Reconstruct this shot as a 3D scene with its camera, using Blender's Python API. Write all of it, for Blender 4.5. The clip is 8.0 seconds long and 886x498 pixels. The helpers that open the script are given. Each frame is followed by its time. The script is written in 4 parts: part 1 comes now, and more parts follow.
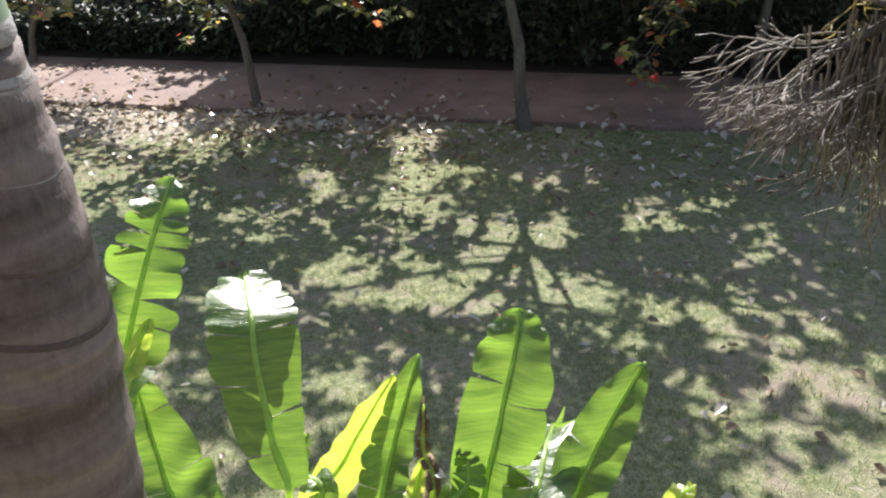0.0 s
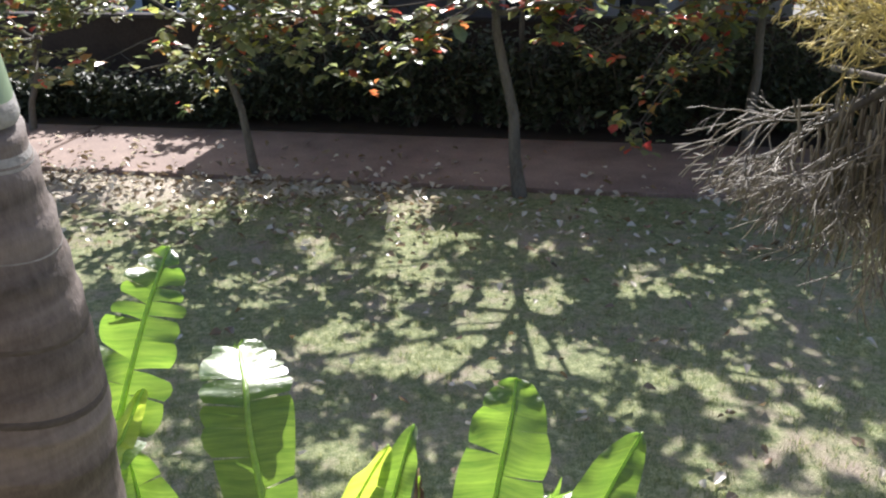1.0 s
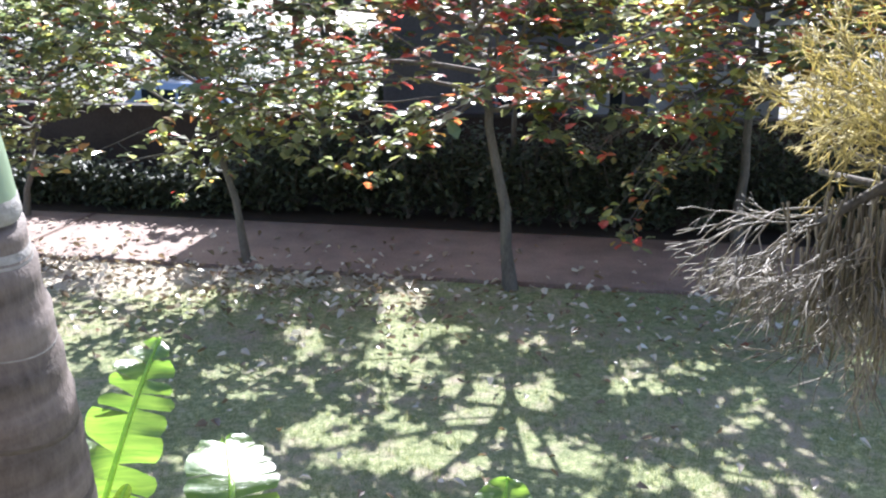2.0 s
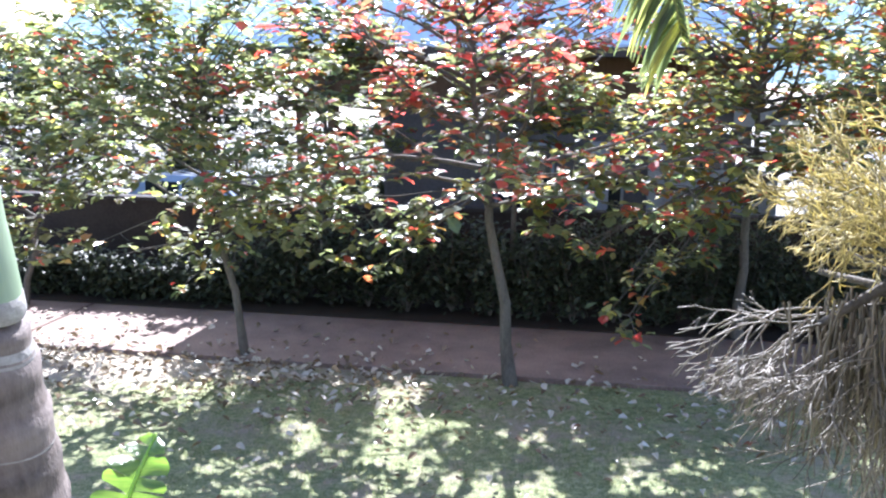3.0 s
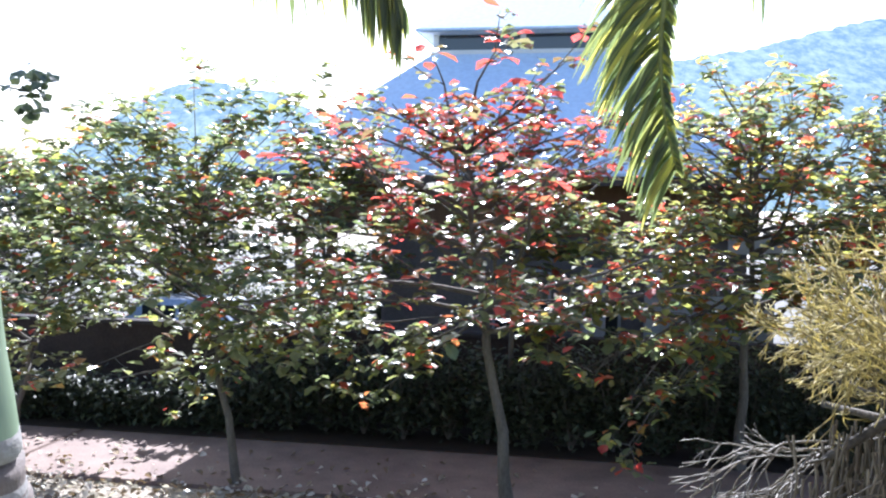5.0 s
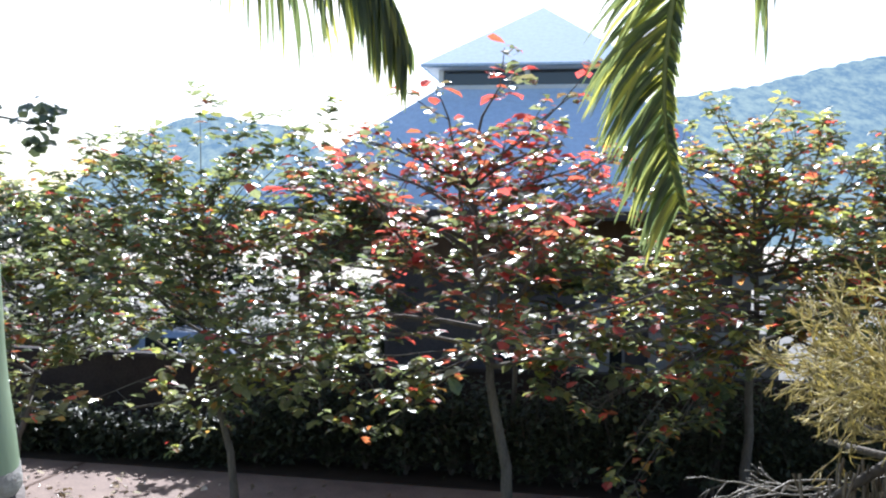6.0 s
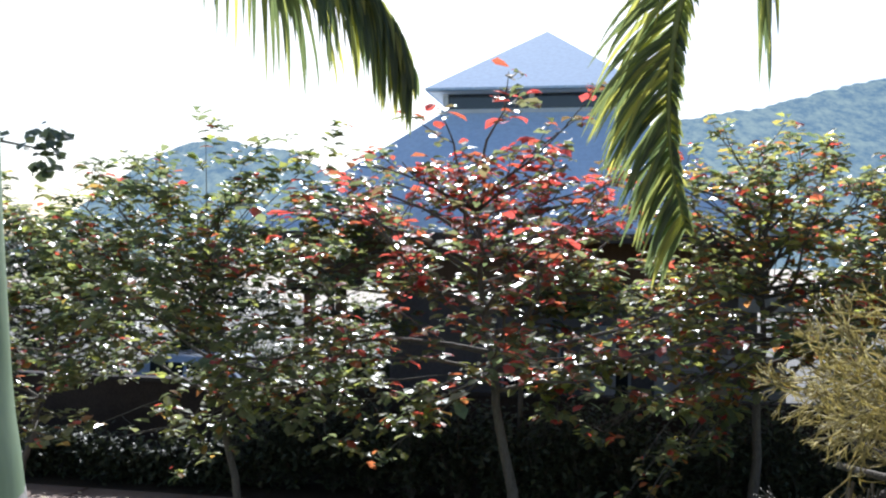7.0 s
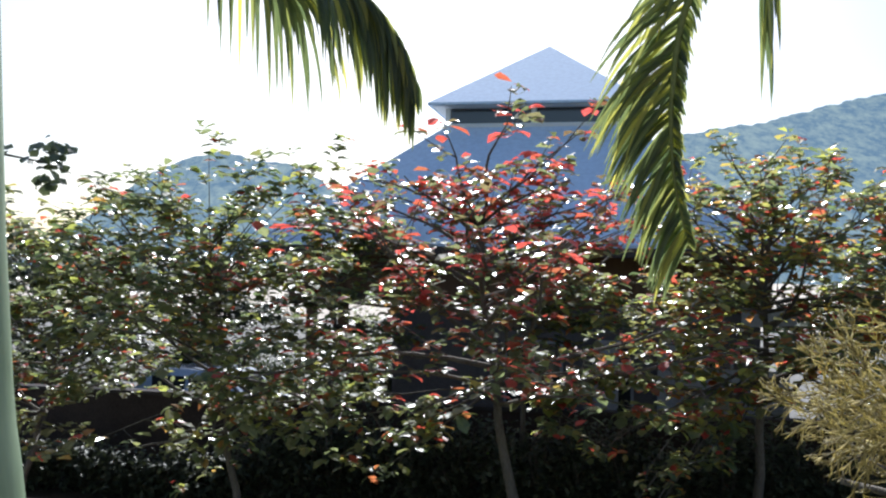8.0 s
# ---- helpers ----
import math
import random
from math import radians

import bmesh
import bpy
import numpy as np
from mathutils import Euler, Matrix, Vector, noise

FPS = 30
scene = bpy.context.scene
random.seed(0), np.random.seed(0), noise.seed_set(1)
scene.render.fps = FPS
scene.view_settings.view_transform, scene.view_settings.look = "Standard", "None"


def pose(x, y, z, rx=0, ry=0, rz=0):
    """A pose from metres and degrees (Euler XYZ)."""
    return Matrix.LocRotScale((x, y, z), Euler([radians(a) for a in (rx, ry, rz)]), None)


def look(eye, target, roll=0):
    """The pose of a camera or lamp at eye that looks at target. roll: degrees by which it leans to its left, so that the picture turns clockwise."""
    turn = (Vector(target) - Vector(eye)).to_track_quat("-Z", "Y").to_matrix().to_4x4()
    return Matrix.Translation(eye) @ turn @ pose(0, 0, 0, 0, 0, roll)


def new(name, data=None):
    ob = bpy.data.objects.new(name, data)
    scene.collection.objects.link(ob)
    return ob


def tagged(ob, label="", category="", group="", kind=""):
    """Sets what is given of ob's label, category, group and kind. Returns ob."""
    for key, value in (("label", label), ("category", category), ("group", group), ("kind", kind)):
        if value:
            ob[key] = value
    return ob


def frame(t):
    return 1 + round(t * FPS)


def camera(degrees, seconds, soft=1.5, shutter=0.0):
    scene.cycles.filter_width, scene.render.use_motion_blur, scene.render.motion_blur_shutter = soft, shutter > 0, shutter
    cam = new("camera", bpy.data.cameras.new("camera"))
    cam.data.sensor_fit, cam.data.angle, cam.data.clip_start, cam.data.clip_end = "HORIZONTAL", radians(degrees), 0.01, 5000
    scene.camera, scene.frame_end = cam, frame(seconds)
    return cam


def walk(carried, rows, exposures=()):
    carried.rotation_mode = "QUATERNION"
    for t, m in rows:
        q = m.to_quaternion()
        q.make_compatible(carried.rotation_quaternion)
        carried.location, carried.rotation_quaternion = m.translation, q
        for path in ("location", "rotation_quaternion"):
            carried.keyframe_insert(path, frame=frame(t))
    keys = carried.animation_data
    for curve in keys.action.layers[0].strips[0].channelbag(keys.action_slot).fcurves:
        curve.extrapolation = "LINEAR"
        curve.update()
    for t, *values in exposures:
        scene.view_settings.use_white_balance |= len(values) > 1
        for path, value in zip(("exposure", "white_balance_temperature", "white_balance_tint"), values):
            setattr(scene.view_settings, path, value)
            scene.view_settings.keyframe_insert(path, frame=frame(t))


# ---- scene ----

# ------------------------------------------------------------ camera
cam = camera(51.0, 8.0, soft=2.2)
PATH = [  # seconds, x, y, z, yaw, pitch, roll
    (0.0, 0.000, 0, 4.000, 0.40, -26.00, -1.36),
    (0.5, 0.000, 0, 4.009, 0.40, -24.59, -1.52),
    (1.0, 0.000, 0, 4.018, -0.00, -22.01, -1.19),
    (1.5, -0.004, 0, 4.027, -0.46, -19.26, -0.65),
    (3.0, -0.016, 0, 4.049, -0.73, -10.68, 0.42),
    (3.5, -0.020, 0, 4.056, -0.92, -8.28, 0.21),
    (4.0, -0.022, 0, 4.060, -0.84, -6.56, 0.23),
    (4.5, -0.024, 0, 4.064, -0.73, -4.81, 0.62),
    (5.0, -0.026, 0, 4.067, -0.86, -3.01, 0.76),
    (6.5, -0.027, 0, 4.070, -0.49, -0.23, 1.15),
    (7.0, -0.028, 0, 4.070, -0.26, 0.50, 0.87),
    (7.5, -0.028, 0, 4.070, -0.19, 0.95, 0.94),
    (8.0, -0.028, 0, 4.070, -0.10, 1.36, 0.97),
]


def aim(x, y, z, yaw, pitch, roll):
    a, p = radians(yaw), radians(pitch)
    return look((x, y, z), (x - math.sin(a) * math.cos(p), y + math.cos(a) * math.cos(p), z + math.sin(p)), roll)


EXPOSURES = [  # seconds, stops, kelvin, tint
    (0.0, 1.27, 6350, 14), (1.0, 1.32, 6300, 14), (1.5, 1.65, 6080, 14), (3.0, 2.28, 5600, 17), (3.5, 2.3, 5550, 17),
    (4.5, 1.95, 5540, 16), (5.2, 1.6, 5650, 15), (6.5, 0.95, 5800, 11), (8.0, 0.61, 5900, 11),
]
walk(cam, [(row[0], aim(*row[1:])) for row in PATH], EXPOSURES)

# ------------------------------------------------------------ light
SUN_EL, SUN_AZ = 35.9, -0.8  # degrees above the ground, degrees to the right of +y
world = bpy.data.worlds.new("sky")
scene.world = world
world.use_nodes = True
wn = world.node_tree.nodes
sky = wn.new("ShaderNodeTexSky")
sky.sky_type, sky.sun_disc = "NISHITA", False
sky.sun_elevation, sky.sun_rotation = radians(SUN_EL), radians(SUN_AZ)
sky.air_density, sky.dust_density, sky.ozone_density = 1.0, 1.6, 1.0
wn["Background"].inputs["Strength"].default_value = 0.088
world.node_tree.links.new(sky.outputs[0], wn["Background"].inputs["Color"])
sun = new("sun", bpy.data.lights.new("sun", "SUN"))
sun.data.energy, sun.data.angle, sun.data.color = 5.0, radians(0.5), (1.0, 0.965, 0.91)
sd = Vector((math.sin(radians(SUN_AZ)) * math.cos(radians(SUN_EL)), math.cos(radians(SUN_AZ)) * math.cos(radians(SUN_EL)), math.sin(radians(SUN_EL))))
sun.matrix_world = look(sd * 60, (0, 0, 0))


# ------------------------------------------------------------ materials
def nodes_of(name):
    m = bpy.data.materials.new(name)
    m.use_nodes = True
    nt = m.node_tree
    return m, nt, nt.nodes["Principled BSDF"], nt.nodes["Material Output"]


def ramp(nt, fac, stops):
    r = nt.nodes.new("ShaderNodeValToRGB")
    els = r.color_ramp.elements
    while len(els) < len(stops):
        els.new(0.5)
    for e, (p, c) in zip(els, stops):
        e.position, e.color = p, (*c, 1)
    nt.links.new(fac, r.inputs[0])
    return r.outputs[0]


def tex(nt, kind, scale, detail=4.0, rough=0.6, coord="Object", stretch=None):
    c = nt.nodes.new("ShaderNodeTexCoord")
    out = c.outputs[coord]
    if stretch:
        mp = nt.nodes.new("ShaderNodeMapping")
        mp.inputs["Scale"].default_value = stretch
        nt.links.new(out, mp.inputs[0])
        out = mp.outputs[0]
    n = nt.nodes.new("ShaderNodeTexNoise" if kind == "noise" else "ShaderNodeTexVoronoi")
    n.inputs["Scale"].default_value = scale
    if kind == "noise":
        n.inputs["Detail"].default_value, n.inputs["Roughness"].default_value = detail, rough
    nt.links.new(out, n.inputs["Vector"])
    return n.outputs[0]


def mixc(nt, fac, a, b, mode="MIX"):
    m = nt.nodes.new("ShaderNodeMix")
    m.data_type, m.blend_type = "RGBA", mode
    for sock, v in ((m.inputs[0], fac), (m.inputs[6], a), (m.inputs[7], b)):
        if isinstance(v, bpy.types.NodeSocket):
            nt.links.new(v, sock)
        else:
            sock.default_value = v if isinstance(v, (int, float)) else (*v, 1)
    return m.outputs[2]


def bump(nt, bsdf, height, strength, dist):
    b = nt.nodes.new("ShaderNodeBump")
    b.inputs["Strength"].default_value, b.inputs["Distance"].default_value = strength, dist
    nt.links.new(height, b.inputs["Height"])
    nt.links.new(b.outputs[0], bsdf.inputs["Normal"])


def surface(name, dark, light, scale=3.0, fine=40.0, rough=0.8, metal=0.0, relief=0.3, depth=0.01, spread=0.25, stretch=None):
    """Two scales of noise between two colours, with fine relief."""
    m, nt, b, _ = nodes_of(name)
    big, small = tex(nt, "noise", scale, stretch=stretch), tex(nt, "noise", fine, 3, stretch=stretch)
    col = ramp(nt, big, [(0.5 - spread, dark), (0.5 + spread, light)])
    col = mixc(nt, 0.35, col, ramp(nt, small, [(0.3, tuple(c * 0.6 for c in dark)), (0.7, light)]))
    nt.links.new(col, b.inputs["Base Color"])
    b.inputs["Roughness"].default_value, b.inputs["Metallic"].default_value = rough, metal
    b.inputs["Specular IOR Level"].default_value = 0.15 if rough >= 0.9 else 0.4
    bump(nt, b, small, relief, depth)
    return m


def leaf_material(name, stops, through_light=0.55, rough=0.27, gain=2.05):
    """Leaves: one colour for each leaf, gloss on the face, light through the blade."""
    m, nt, b, out = nodes_of(name)
    geo = nt.nodes.new("ShaderNodeNewGeometry")
    col = ramp(nt, geo.outputs["Random Per Island"], stops)
    col = mixc(nt, 0.25, col, ramp(nt, tex(nt, "noise", 18), [(0.3, (0.02, 0.03, 0.01)), (0.7, (0.16, 0.15, 0.04))]))
    nt.links.new(col, b.inputs["Base Color"])
    b.inputs["Roughness"].default_value = rough
    if rough < 0.4:
        b.inputs["Specular IOR Level"].default_value = 0.6
        b.inputs["Coat Weight"].default_value, b.inputs["Coat Roughness"].default_value = 0.3, 0.3
    t = nt.nodes.new("ShaderNodeBsdfTranslucent")
    nt.links.new(mixc(nt, 1.0, col, (gain, gain, gain * 0.83), "MULTIPLY"), t.inputs["Color"])
    mx = nt.nodes.new("ShaderNodeMixShader")
    mx.inputs[0].default_value = through_light
    nt.links.new(b.outputs[0], mx.inputs[1])
    nt.links.new(t.outputs[0], mx.inputs[2])
    nt.links.new(mx.outputs[0], out.inputs["Surface"])
    return m


GREEN, OLIVE, YELLOW, ORANGE, RED, BROWN = (0.085, 0.135, 0.075), (0.19, 0.22, 0.125), (0.36, 0.40, 0.10), (0.44, 0.14, 0.06), (0.52, 0.055, 0.065), (0.14, 0.075, 0.05)
M_LEAF = leaf_material("almond_leaf", [(0.0, GREEN), (0.45, OLIVE), (0.82, (0.20, 0.21, 0.10)), (0.93, YELLOW), (0.96, ORANGE), (0.99, RED)], rough=0.4, gain=2.0)
M_LEAF_RED = leaf_material("almond_leaf_red", [(0.0, (0.08, 0.10, 0.05)), (0.35, OLIVE), (0.48, BROWN), (0.60, (0.46, 0.10, 0.065)), (0.74, RED), (0.95, (0.60, 0.08, 0.10))])
M_LEAF_MIX = leaf_material("almond_leaf_turning", [(0.0, GREEN), (0.35, OLIVE), (0.66, (0.22, 0.22, 0.08)), (0.80, YELLOW), (0.90, ORANGE), (0.98, RED)], gain=1.85)
M_LEAF_GOLD = leaf_material("almond_leaf_gold", [(0.0, GREEN), (0.25, OLIVE), (0.5, (0.26, 0.23, 0.09)), (0.68, YELLOW), (0.82, (0.42, 0.23, 0.08)), (0.95, RED)], gain=2.4)
# darker copy of the almond leaf, with shade put into its colours
M_LEAF_SHADED = leaf_material("almond_leaf_shaded", [(0.0, (0.05, 0.075, 0.05)), (1.0, (0.10, 0.13, 0.075))], 0.2)
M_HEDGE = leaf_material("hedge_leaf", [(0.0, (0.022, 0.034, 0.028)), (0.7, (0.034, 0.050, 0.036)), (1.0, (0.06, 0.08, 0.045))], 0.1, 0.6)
# the palest tones put white sun glints into the leaf colour
M_LITTER = leaf_material("fallen_leaf", [(0.0, (0.12, 0.08, 0.05)), (0.3, (0.24, 0.16, 0.11)), (0.5, (0.20, 0.14, 0.10)), (0.62, (0.60, 0.54, 0.47)), (0.95, (0.72, 0.66, 0.6)), (1.0, (0.26, 0.13, 0.08))], 0.2, 0.24)
M_BARK = surface("almond_bark", (0.075, 0.066, 0.056), (0.20, 0.18, 0.155), 6, 45, 0.9, 0, 0.7, 0.02, stretch=(1, 1, 0.35))
M_PATH = surface("red_paver", (0.125, 0.08, 0.07), (0.33, 0.24, 0.195), 1.3, 30, 0.85, 0, 0.4, 0.008)
M_SHADOW_STRIP = surface("paver_shadow_strip", (0.09, 0.06, 0.05), (0.15, 0.10, 0.08), 4, 60, 0.95)
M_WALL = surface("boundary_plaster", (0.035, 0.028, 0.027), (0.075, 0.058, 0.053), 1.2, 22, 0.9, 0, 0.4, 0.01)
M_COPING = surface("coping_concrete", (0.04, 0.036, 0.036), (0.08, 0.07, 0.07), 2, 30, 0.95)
M_ROOF = surface("painted_roof_metal", (0.68, 0.80, 0.97), (0.74, 0.86, 0.99), 0.2, 9, 0.92, 0, 0.1, 0.004)
M_FASCIA = surface("dark_fascia", (0.05, 0.04, 0.035), (0.09, 0.07, 0.06), 3, 30, 0.6)
M_CEIL = surface("brown_soffit_wood", (0.10, 0.055, 0.03), (0.19, 0.11, 0.065), 2, 25, 0.7, stretch=(6, 1, 1))
M_HOUSE = surface("house_plaster", (0.09, 0.085, 0.09), (0.16, 0.15, 0.16), 0.8, 25, 0.85, 0, 0.2, 0.006)
M_WHITE = surface("white_paint", (0.72, 0.72, 0.71), (0.82, 0.82, 0.81), 1.5, 30, 0.5, 0, 0.1, 0.003)
M_FRAME = surface("window_frame_paint", (0.26, 0.28, 0.32), (0.34, 0.36, 0.40), 2, 30, 0.5)
M_YARD = surface("pale_concrete", (0.12, 0.12, 0.11), (0.25, 0.24, 0.22), 0.4, 8, 0.9, 0, 0.3, 0.01)
M_SOIL = surface("bed_soil", (0.03, 0.024, 0.02), (0.065, 0.05, 0.04), 2, 40, 0.95, 0, 0.8, 0.03)
M_HOME = surface("own_house_plaster", (0.09, 0.08, 0.075), (0.14, 0.13, 0.12), 1, 30, 0.9)


def glass(name, tint=(0.03, 0.035, 0.04)):
    m, nt, b, _ = nodes_of(name)
    b.inputs["Base Color"].default_value = (*tint, 1)
    b.inputs["Roughness"].default_value, b.inputs["Metallic"].default_value = 0.08, 0.0
    b.inputs["Specular IOR Level"].default_value = 0.8
    return m


M_GLASS = glass("dark_window_glass")


def ground_material():
    """Thin lawn: green blades, straw and bare sandy earth, barer towards the paving."""
    m, nt, b, _ = nodes_of("lawn_turf")
    big, mid, fine = tex(nt, "noise", 0.55, 5, 0.65), tex(nt, "noise", 3.5, 5, 0.7), tex(nt, "noise", 70, 3, 0.7)
    grass = ramp(nt, fine, [(0.3, (0.09, 0.13, 0.045)), (0.5, (0.29, 0.32, 0.14)), (0.72, (0.62, 0.60, 0.38))])
    earth = ramp(nt, fine, [(0.3, (0.26, 0.21, 0.15)), (0.7, (0.50, 0.42, 0.32))])
    clump = tex(nt, "noise", 14, 4, 0.75)
    grass = mixc(nt, 0.5, grass, ramp(nt, clump, [(0.38, (0.06, 0.10, 0.035)), (0.55, (0.32, 0.35, 0.15)), (0.68, (0.66, 0.63, 0.41))]))
    mask = ramp(nt, mixc(nt, 0.5, big, mid), [(0.48, (0, 0, 0)), (0.62, (1, 1, 1))])
    col = mixc(nt, mask, grass, earth)
    # worn sandy verge along the paving, towards the carport end
    place = nt.nodes.new("ShaderNodeTexCoord")
    verge = nt.nodes.new("ShaderNodeVectorMath")
    verge.operation = "DOT_PRODUCT"
    nt.links.new(place.outputs["Object"], verge.inputs[0])
    verge.inputs[1].default_value = (-0.10, 0.815, 0.0)
    wob = nt.nodes.new("ShaderNodeMath")
    wob.operation = "MULTIPLY_ADD"
    nt.links.new(mid, wob.inputs[0])
    wob.inputs[1].default_value = 1.6
    nt.links.new(verge.outputs["Value"], wob.inputs[2])
    worn = nt.nodes.new("ShaderNodeMapRange")
    nt.links.new(wob.outputs[0], worn.inputs["Value"])
    worn.inputs["From Min"].default_value, worn.inputs["From Max"].default_value = 10.55, 11.2
    sand = ramp(nt, fine, [(0.3, (0.34, 0.29, 0.23)), (0.7, (0.66, 0.58, 0.47))])
    nt.links.new(mixc(nt, worn.outputs["Result"], col, sand), b.inputs["Base Color"])
    b.inputs["Roughness"].default_value = 0.95
    bump(nt, b, fine, 1.0, 0.035)
    return m


M_LAWN = ground_material()


# ------------------------------------------------------------ mesh helpers
def mesh_of(name, bm, material, smooth=False):
    me = bpy.data.meshes.new(name)
    bm.to_mesh(me)
    bm.free()
    for mat in material if isinstance(material, (list, tuple)) else [material]:
        me.materials.append(mat)
    if smooth:
        me.polygons.foreach_set("use_smooth", [True] * len(me.polygons))
    return me


def part(name, bm, material, parent=None, label="", smooth=False):
    ob = new(name, mesh_of(name, bm, material, smooth))
    if parent:
        ob.parent = parent
    return tagged(ob, label)


def thing(name, at, label, category, group="", kind="", turn=0.0):
    ob = new(name)
    ob.matrix_world = pose(*at, 0, 0, turn)
    return tagged(ob, label, category, group, kind)


def box(bm, lo, hi, bevel=0.0):
    r = bmesh.ops.create_cube(bm, size=1)
    c, s = [(a + b) / 2 for a, b in zip(lo, hi)], [abs(b - a) for a, b in zip(lo, hi)]
    bmesh.ops.transform(bm, matrix=Matrix.Translation(c) @ Matrix.Diagonal((*s, 1)), verts=r["verts"])
    if bevel:
        es = {e for v in r["verts"] for e in v.link_edges}
        bmesh.ops.bevel(bm, geom=list(es), offset=bevel, segments=2, affect="EDGES", profile=0.6)
    return bm


def boxed(lo, hi, bevel=0.0):
    return box(bmesh.new(), lo, hi, bevel)


class Soup:
    """Vertices and faces gathered fast, for leaves and twigs."""

    def __init__(self):
        self.v, self.f, self.m = [], [], []

    def add(self, verts, faces, mat=0):
        n = len(self.v)
        self.v += [tuple(p) for p in verts]
        self.f += [tuple(i + n for i in face) for face in faces]
        self.m += [mat] * len(faces)

    def tube(self, pts, radii, sides=6, mat=0, cap=True):
        verts, faces = [], []
        n = len(pts)
        for i, p in enumerate(pts):
            d = (Vector(pts[min(i + 1, n - 1)]) - Vector(pts[max(i - 1, 0)])).normalized()
            a = d.cross(Vector((0.31, 0.87, 0.12))).normalized()
            b = d.cross(a)
            for k in range(sides):
                w = 2 * math.pi * k / sides
                verts.append(Vector(p) + (a * math.cos(w) + b * math.sin(w)) * radii[i])
        for i in range(n - 1):
            for k in range(sides):
                j = (k + 1) % sides
                faces.append((i * sides + k, i * sides + j, (i + 1) * sides + j, (i + 1) * sides + k))
        if cap:
            faces.append(tuple(range((n - 1) * sides, n * sides)))
        self.add(verts, faces, mat)

    def object(self, name, materials, parent=None, label="", smooth=False):
        me = bpy.data.meshes.new(name)
        me.from_pydata(self.v, [], self.f)
        for mat in materials if isinstance(materials, (list, tuple)) else [materials]:
            me.materials.append(mat)
        me.polygons.foreach_set("material_index", self.m)
        if smooth:
            me.polygons.foreach_set("use_smooth", [True] * len(me.polygons))
        ob = new(name, me)
        if parent:
            ob.parent = parent
        return tagged(ob, label)


def leaf(soup, base, way, up, length, width, mat=0, fold=0.25, droop=0.15):
    """A broad leaf, wider towards its tip, folded along the midrib and drooping at the end."""
    way = way.normalized()
    side = way.cross(up)
    side = side.normalized() if side.length > 1e-4 else Vector((1, 0, 0))
    nor = side.cross(way)
    p = lambda a, s, h: base + way * (a * length) + side * (s * width) + nor * (h * length)
    soup.add([p(0, 0, 0), p(0.35, 0.33, fold * 0.3), p(0.35, 0, 0), p(0.35, -0.33, fold * 0.3), p(0.75, 0.5, fold * 0.35 - droop * 0.4), p(0.75, 0, -droop * 0.4),
              p(0.75, -0.5, fold * 0.35 - droop * 0.4), p(1, 0, -droop)],
             [(0, 2, 1), (0, 3, 2), (2, 5, 4, 1), (2, 3, 6, 5), (5, 7, 4), (5, 6, 7)], mat)


# ------------------------------------------------------------ the lot: u along the boundary wall, v towards the neighbours
LOT = pose(0, 14.76, 0, 0, 0, -11.45)


def lot(u, v, z=0.0):
    return LOT @ Vector((u, v, z))


# ground: one sheet to the horizon
bm = bmesh.new()
xs = [-900, -60, -20] + [-10 + 0.5 * i for i in range(41)] + [20, 60, 900]
ys = [-60, -8] + [-2 + 0.5 * i for i in range(36)] + [20, 60, 1500]
grid = {}
for i, x in enumerate(xs):
    for j, y in enumerate(ys):
        near = abs(x) <= 10 and -2 <= y <= 12
        grid[i, j] = bm.verts.new((x, y, 0.05 * noise.noise(Vector((x * 0.5, y * 0.5, 3.1))) - 0.03 if near else -0.03))
for i in range(len(xs) - 1):
    for j in range(len(ys) - 1):
        bm.faces.new((grid[i, j], grid[i + 1, j], grid[i + 1, j + 1], grid[i, j + 1]))
tagged(part("ground", bm, M_LAWN, smooth=True), "thin patchy green lawn with bare sandy earth", "lawn", kind="structure")

# paved path, the shadow line drawn across it, the planting bed, the neighbours' yard
path = part("pavement", boxed((-18, -2.46, -0.12), (15, 0.0, 0.035), 0.01), M_PATH)
path.matrix_world = LOT
# thin cast shadow laid on the paving as a dark strip
part("shadow_strip", boxed((-6.10, -2.45, 0.036), (-6.03, -0.01, 0.040)), M_SHADOW_STRIP, path, "dark strip drawn as a thin shadow across the paving")
tagged(path, "reddish paved path strewn with dry leaves", "path", kind="structure")
bed = part("planting_bed", boxed((-18, 0.004, -0.1), (15, 1.8, 0.05)), M_SOIL)
bed.matrix_world = LOT
tagged(bed, "dark soil bed along the boundary wall", "planting bed", kind="structure")
yard = part("yard", boxed((-70, 2.1, -0.2), (70, 58, 0.02)), M_YARD)
yard.matrix_world = LOT
tagged(yard, "pale sunlit concrete yard behind the wall", "yard", kind="structure")

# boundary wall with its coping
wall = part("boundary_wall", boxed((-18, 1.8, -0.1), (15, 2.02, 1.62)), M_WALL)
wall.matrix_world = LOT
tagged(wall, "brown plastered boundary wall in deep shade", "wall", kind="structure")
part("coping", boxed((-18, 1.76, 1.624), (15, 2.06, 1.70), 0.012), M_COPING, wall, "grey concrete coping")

# unseen wall of the balcony's house, added dark so little light bounces back
home = part("wall_south", boxed((-9, -2.2, -0.1), (9, -1.9, 7.0)), M_HOME)
tagged(home, "plain unseen house wall, kept dark to limit bounced light", "wall", kind="structure")


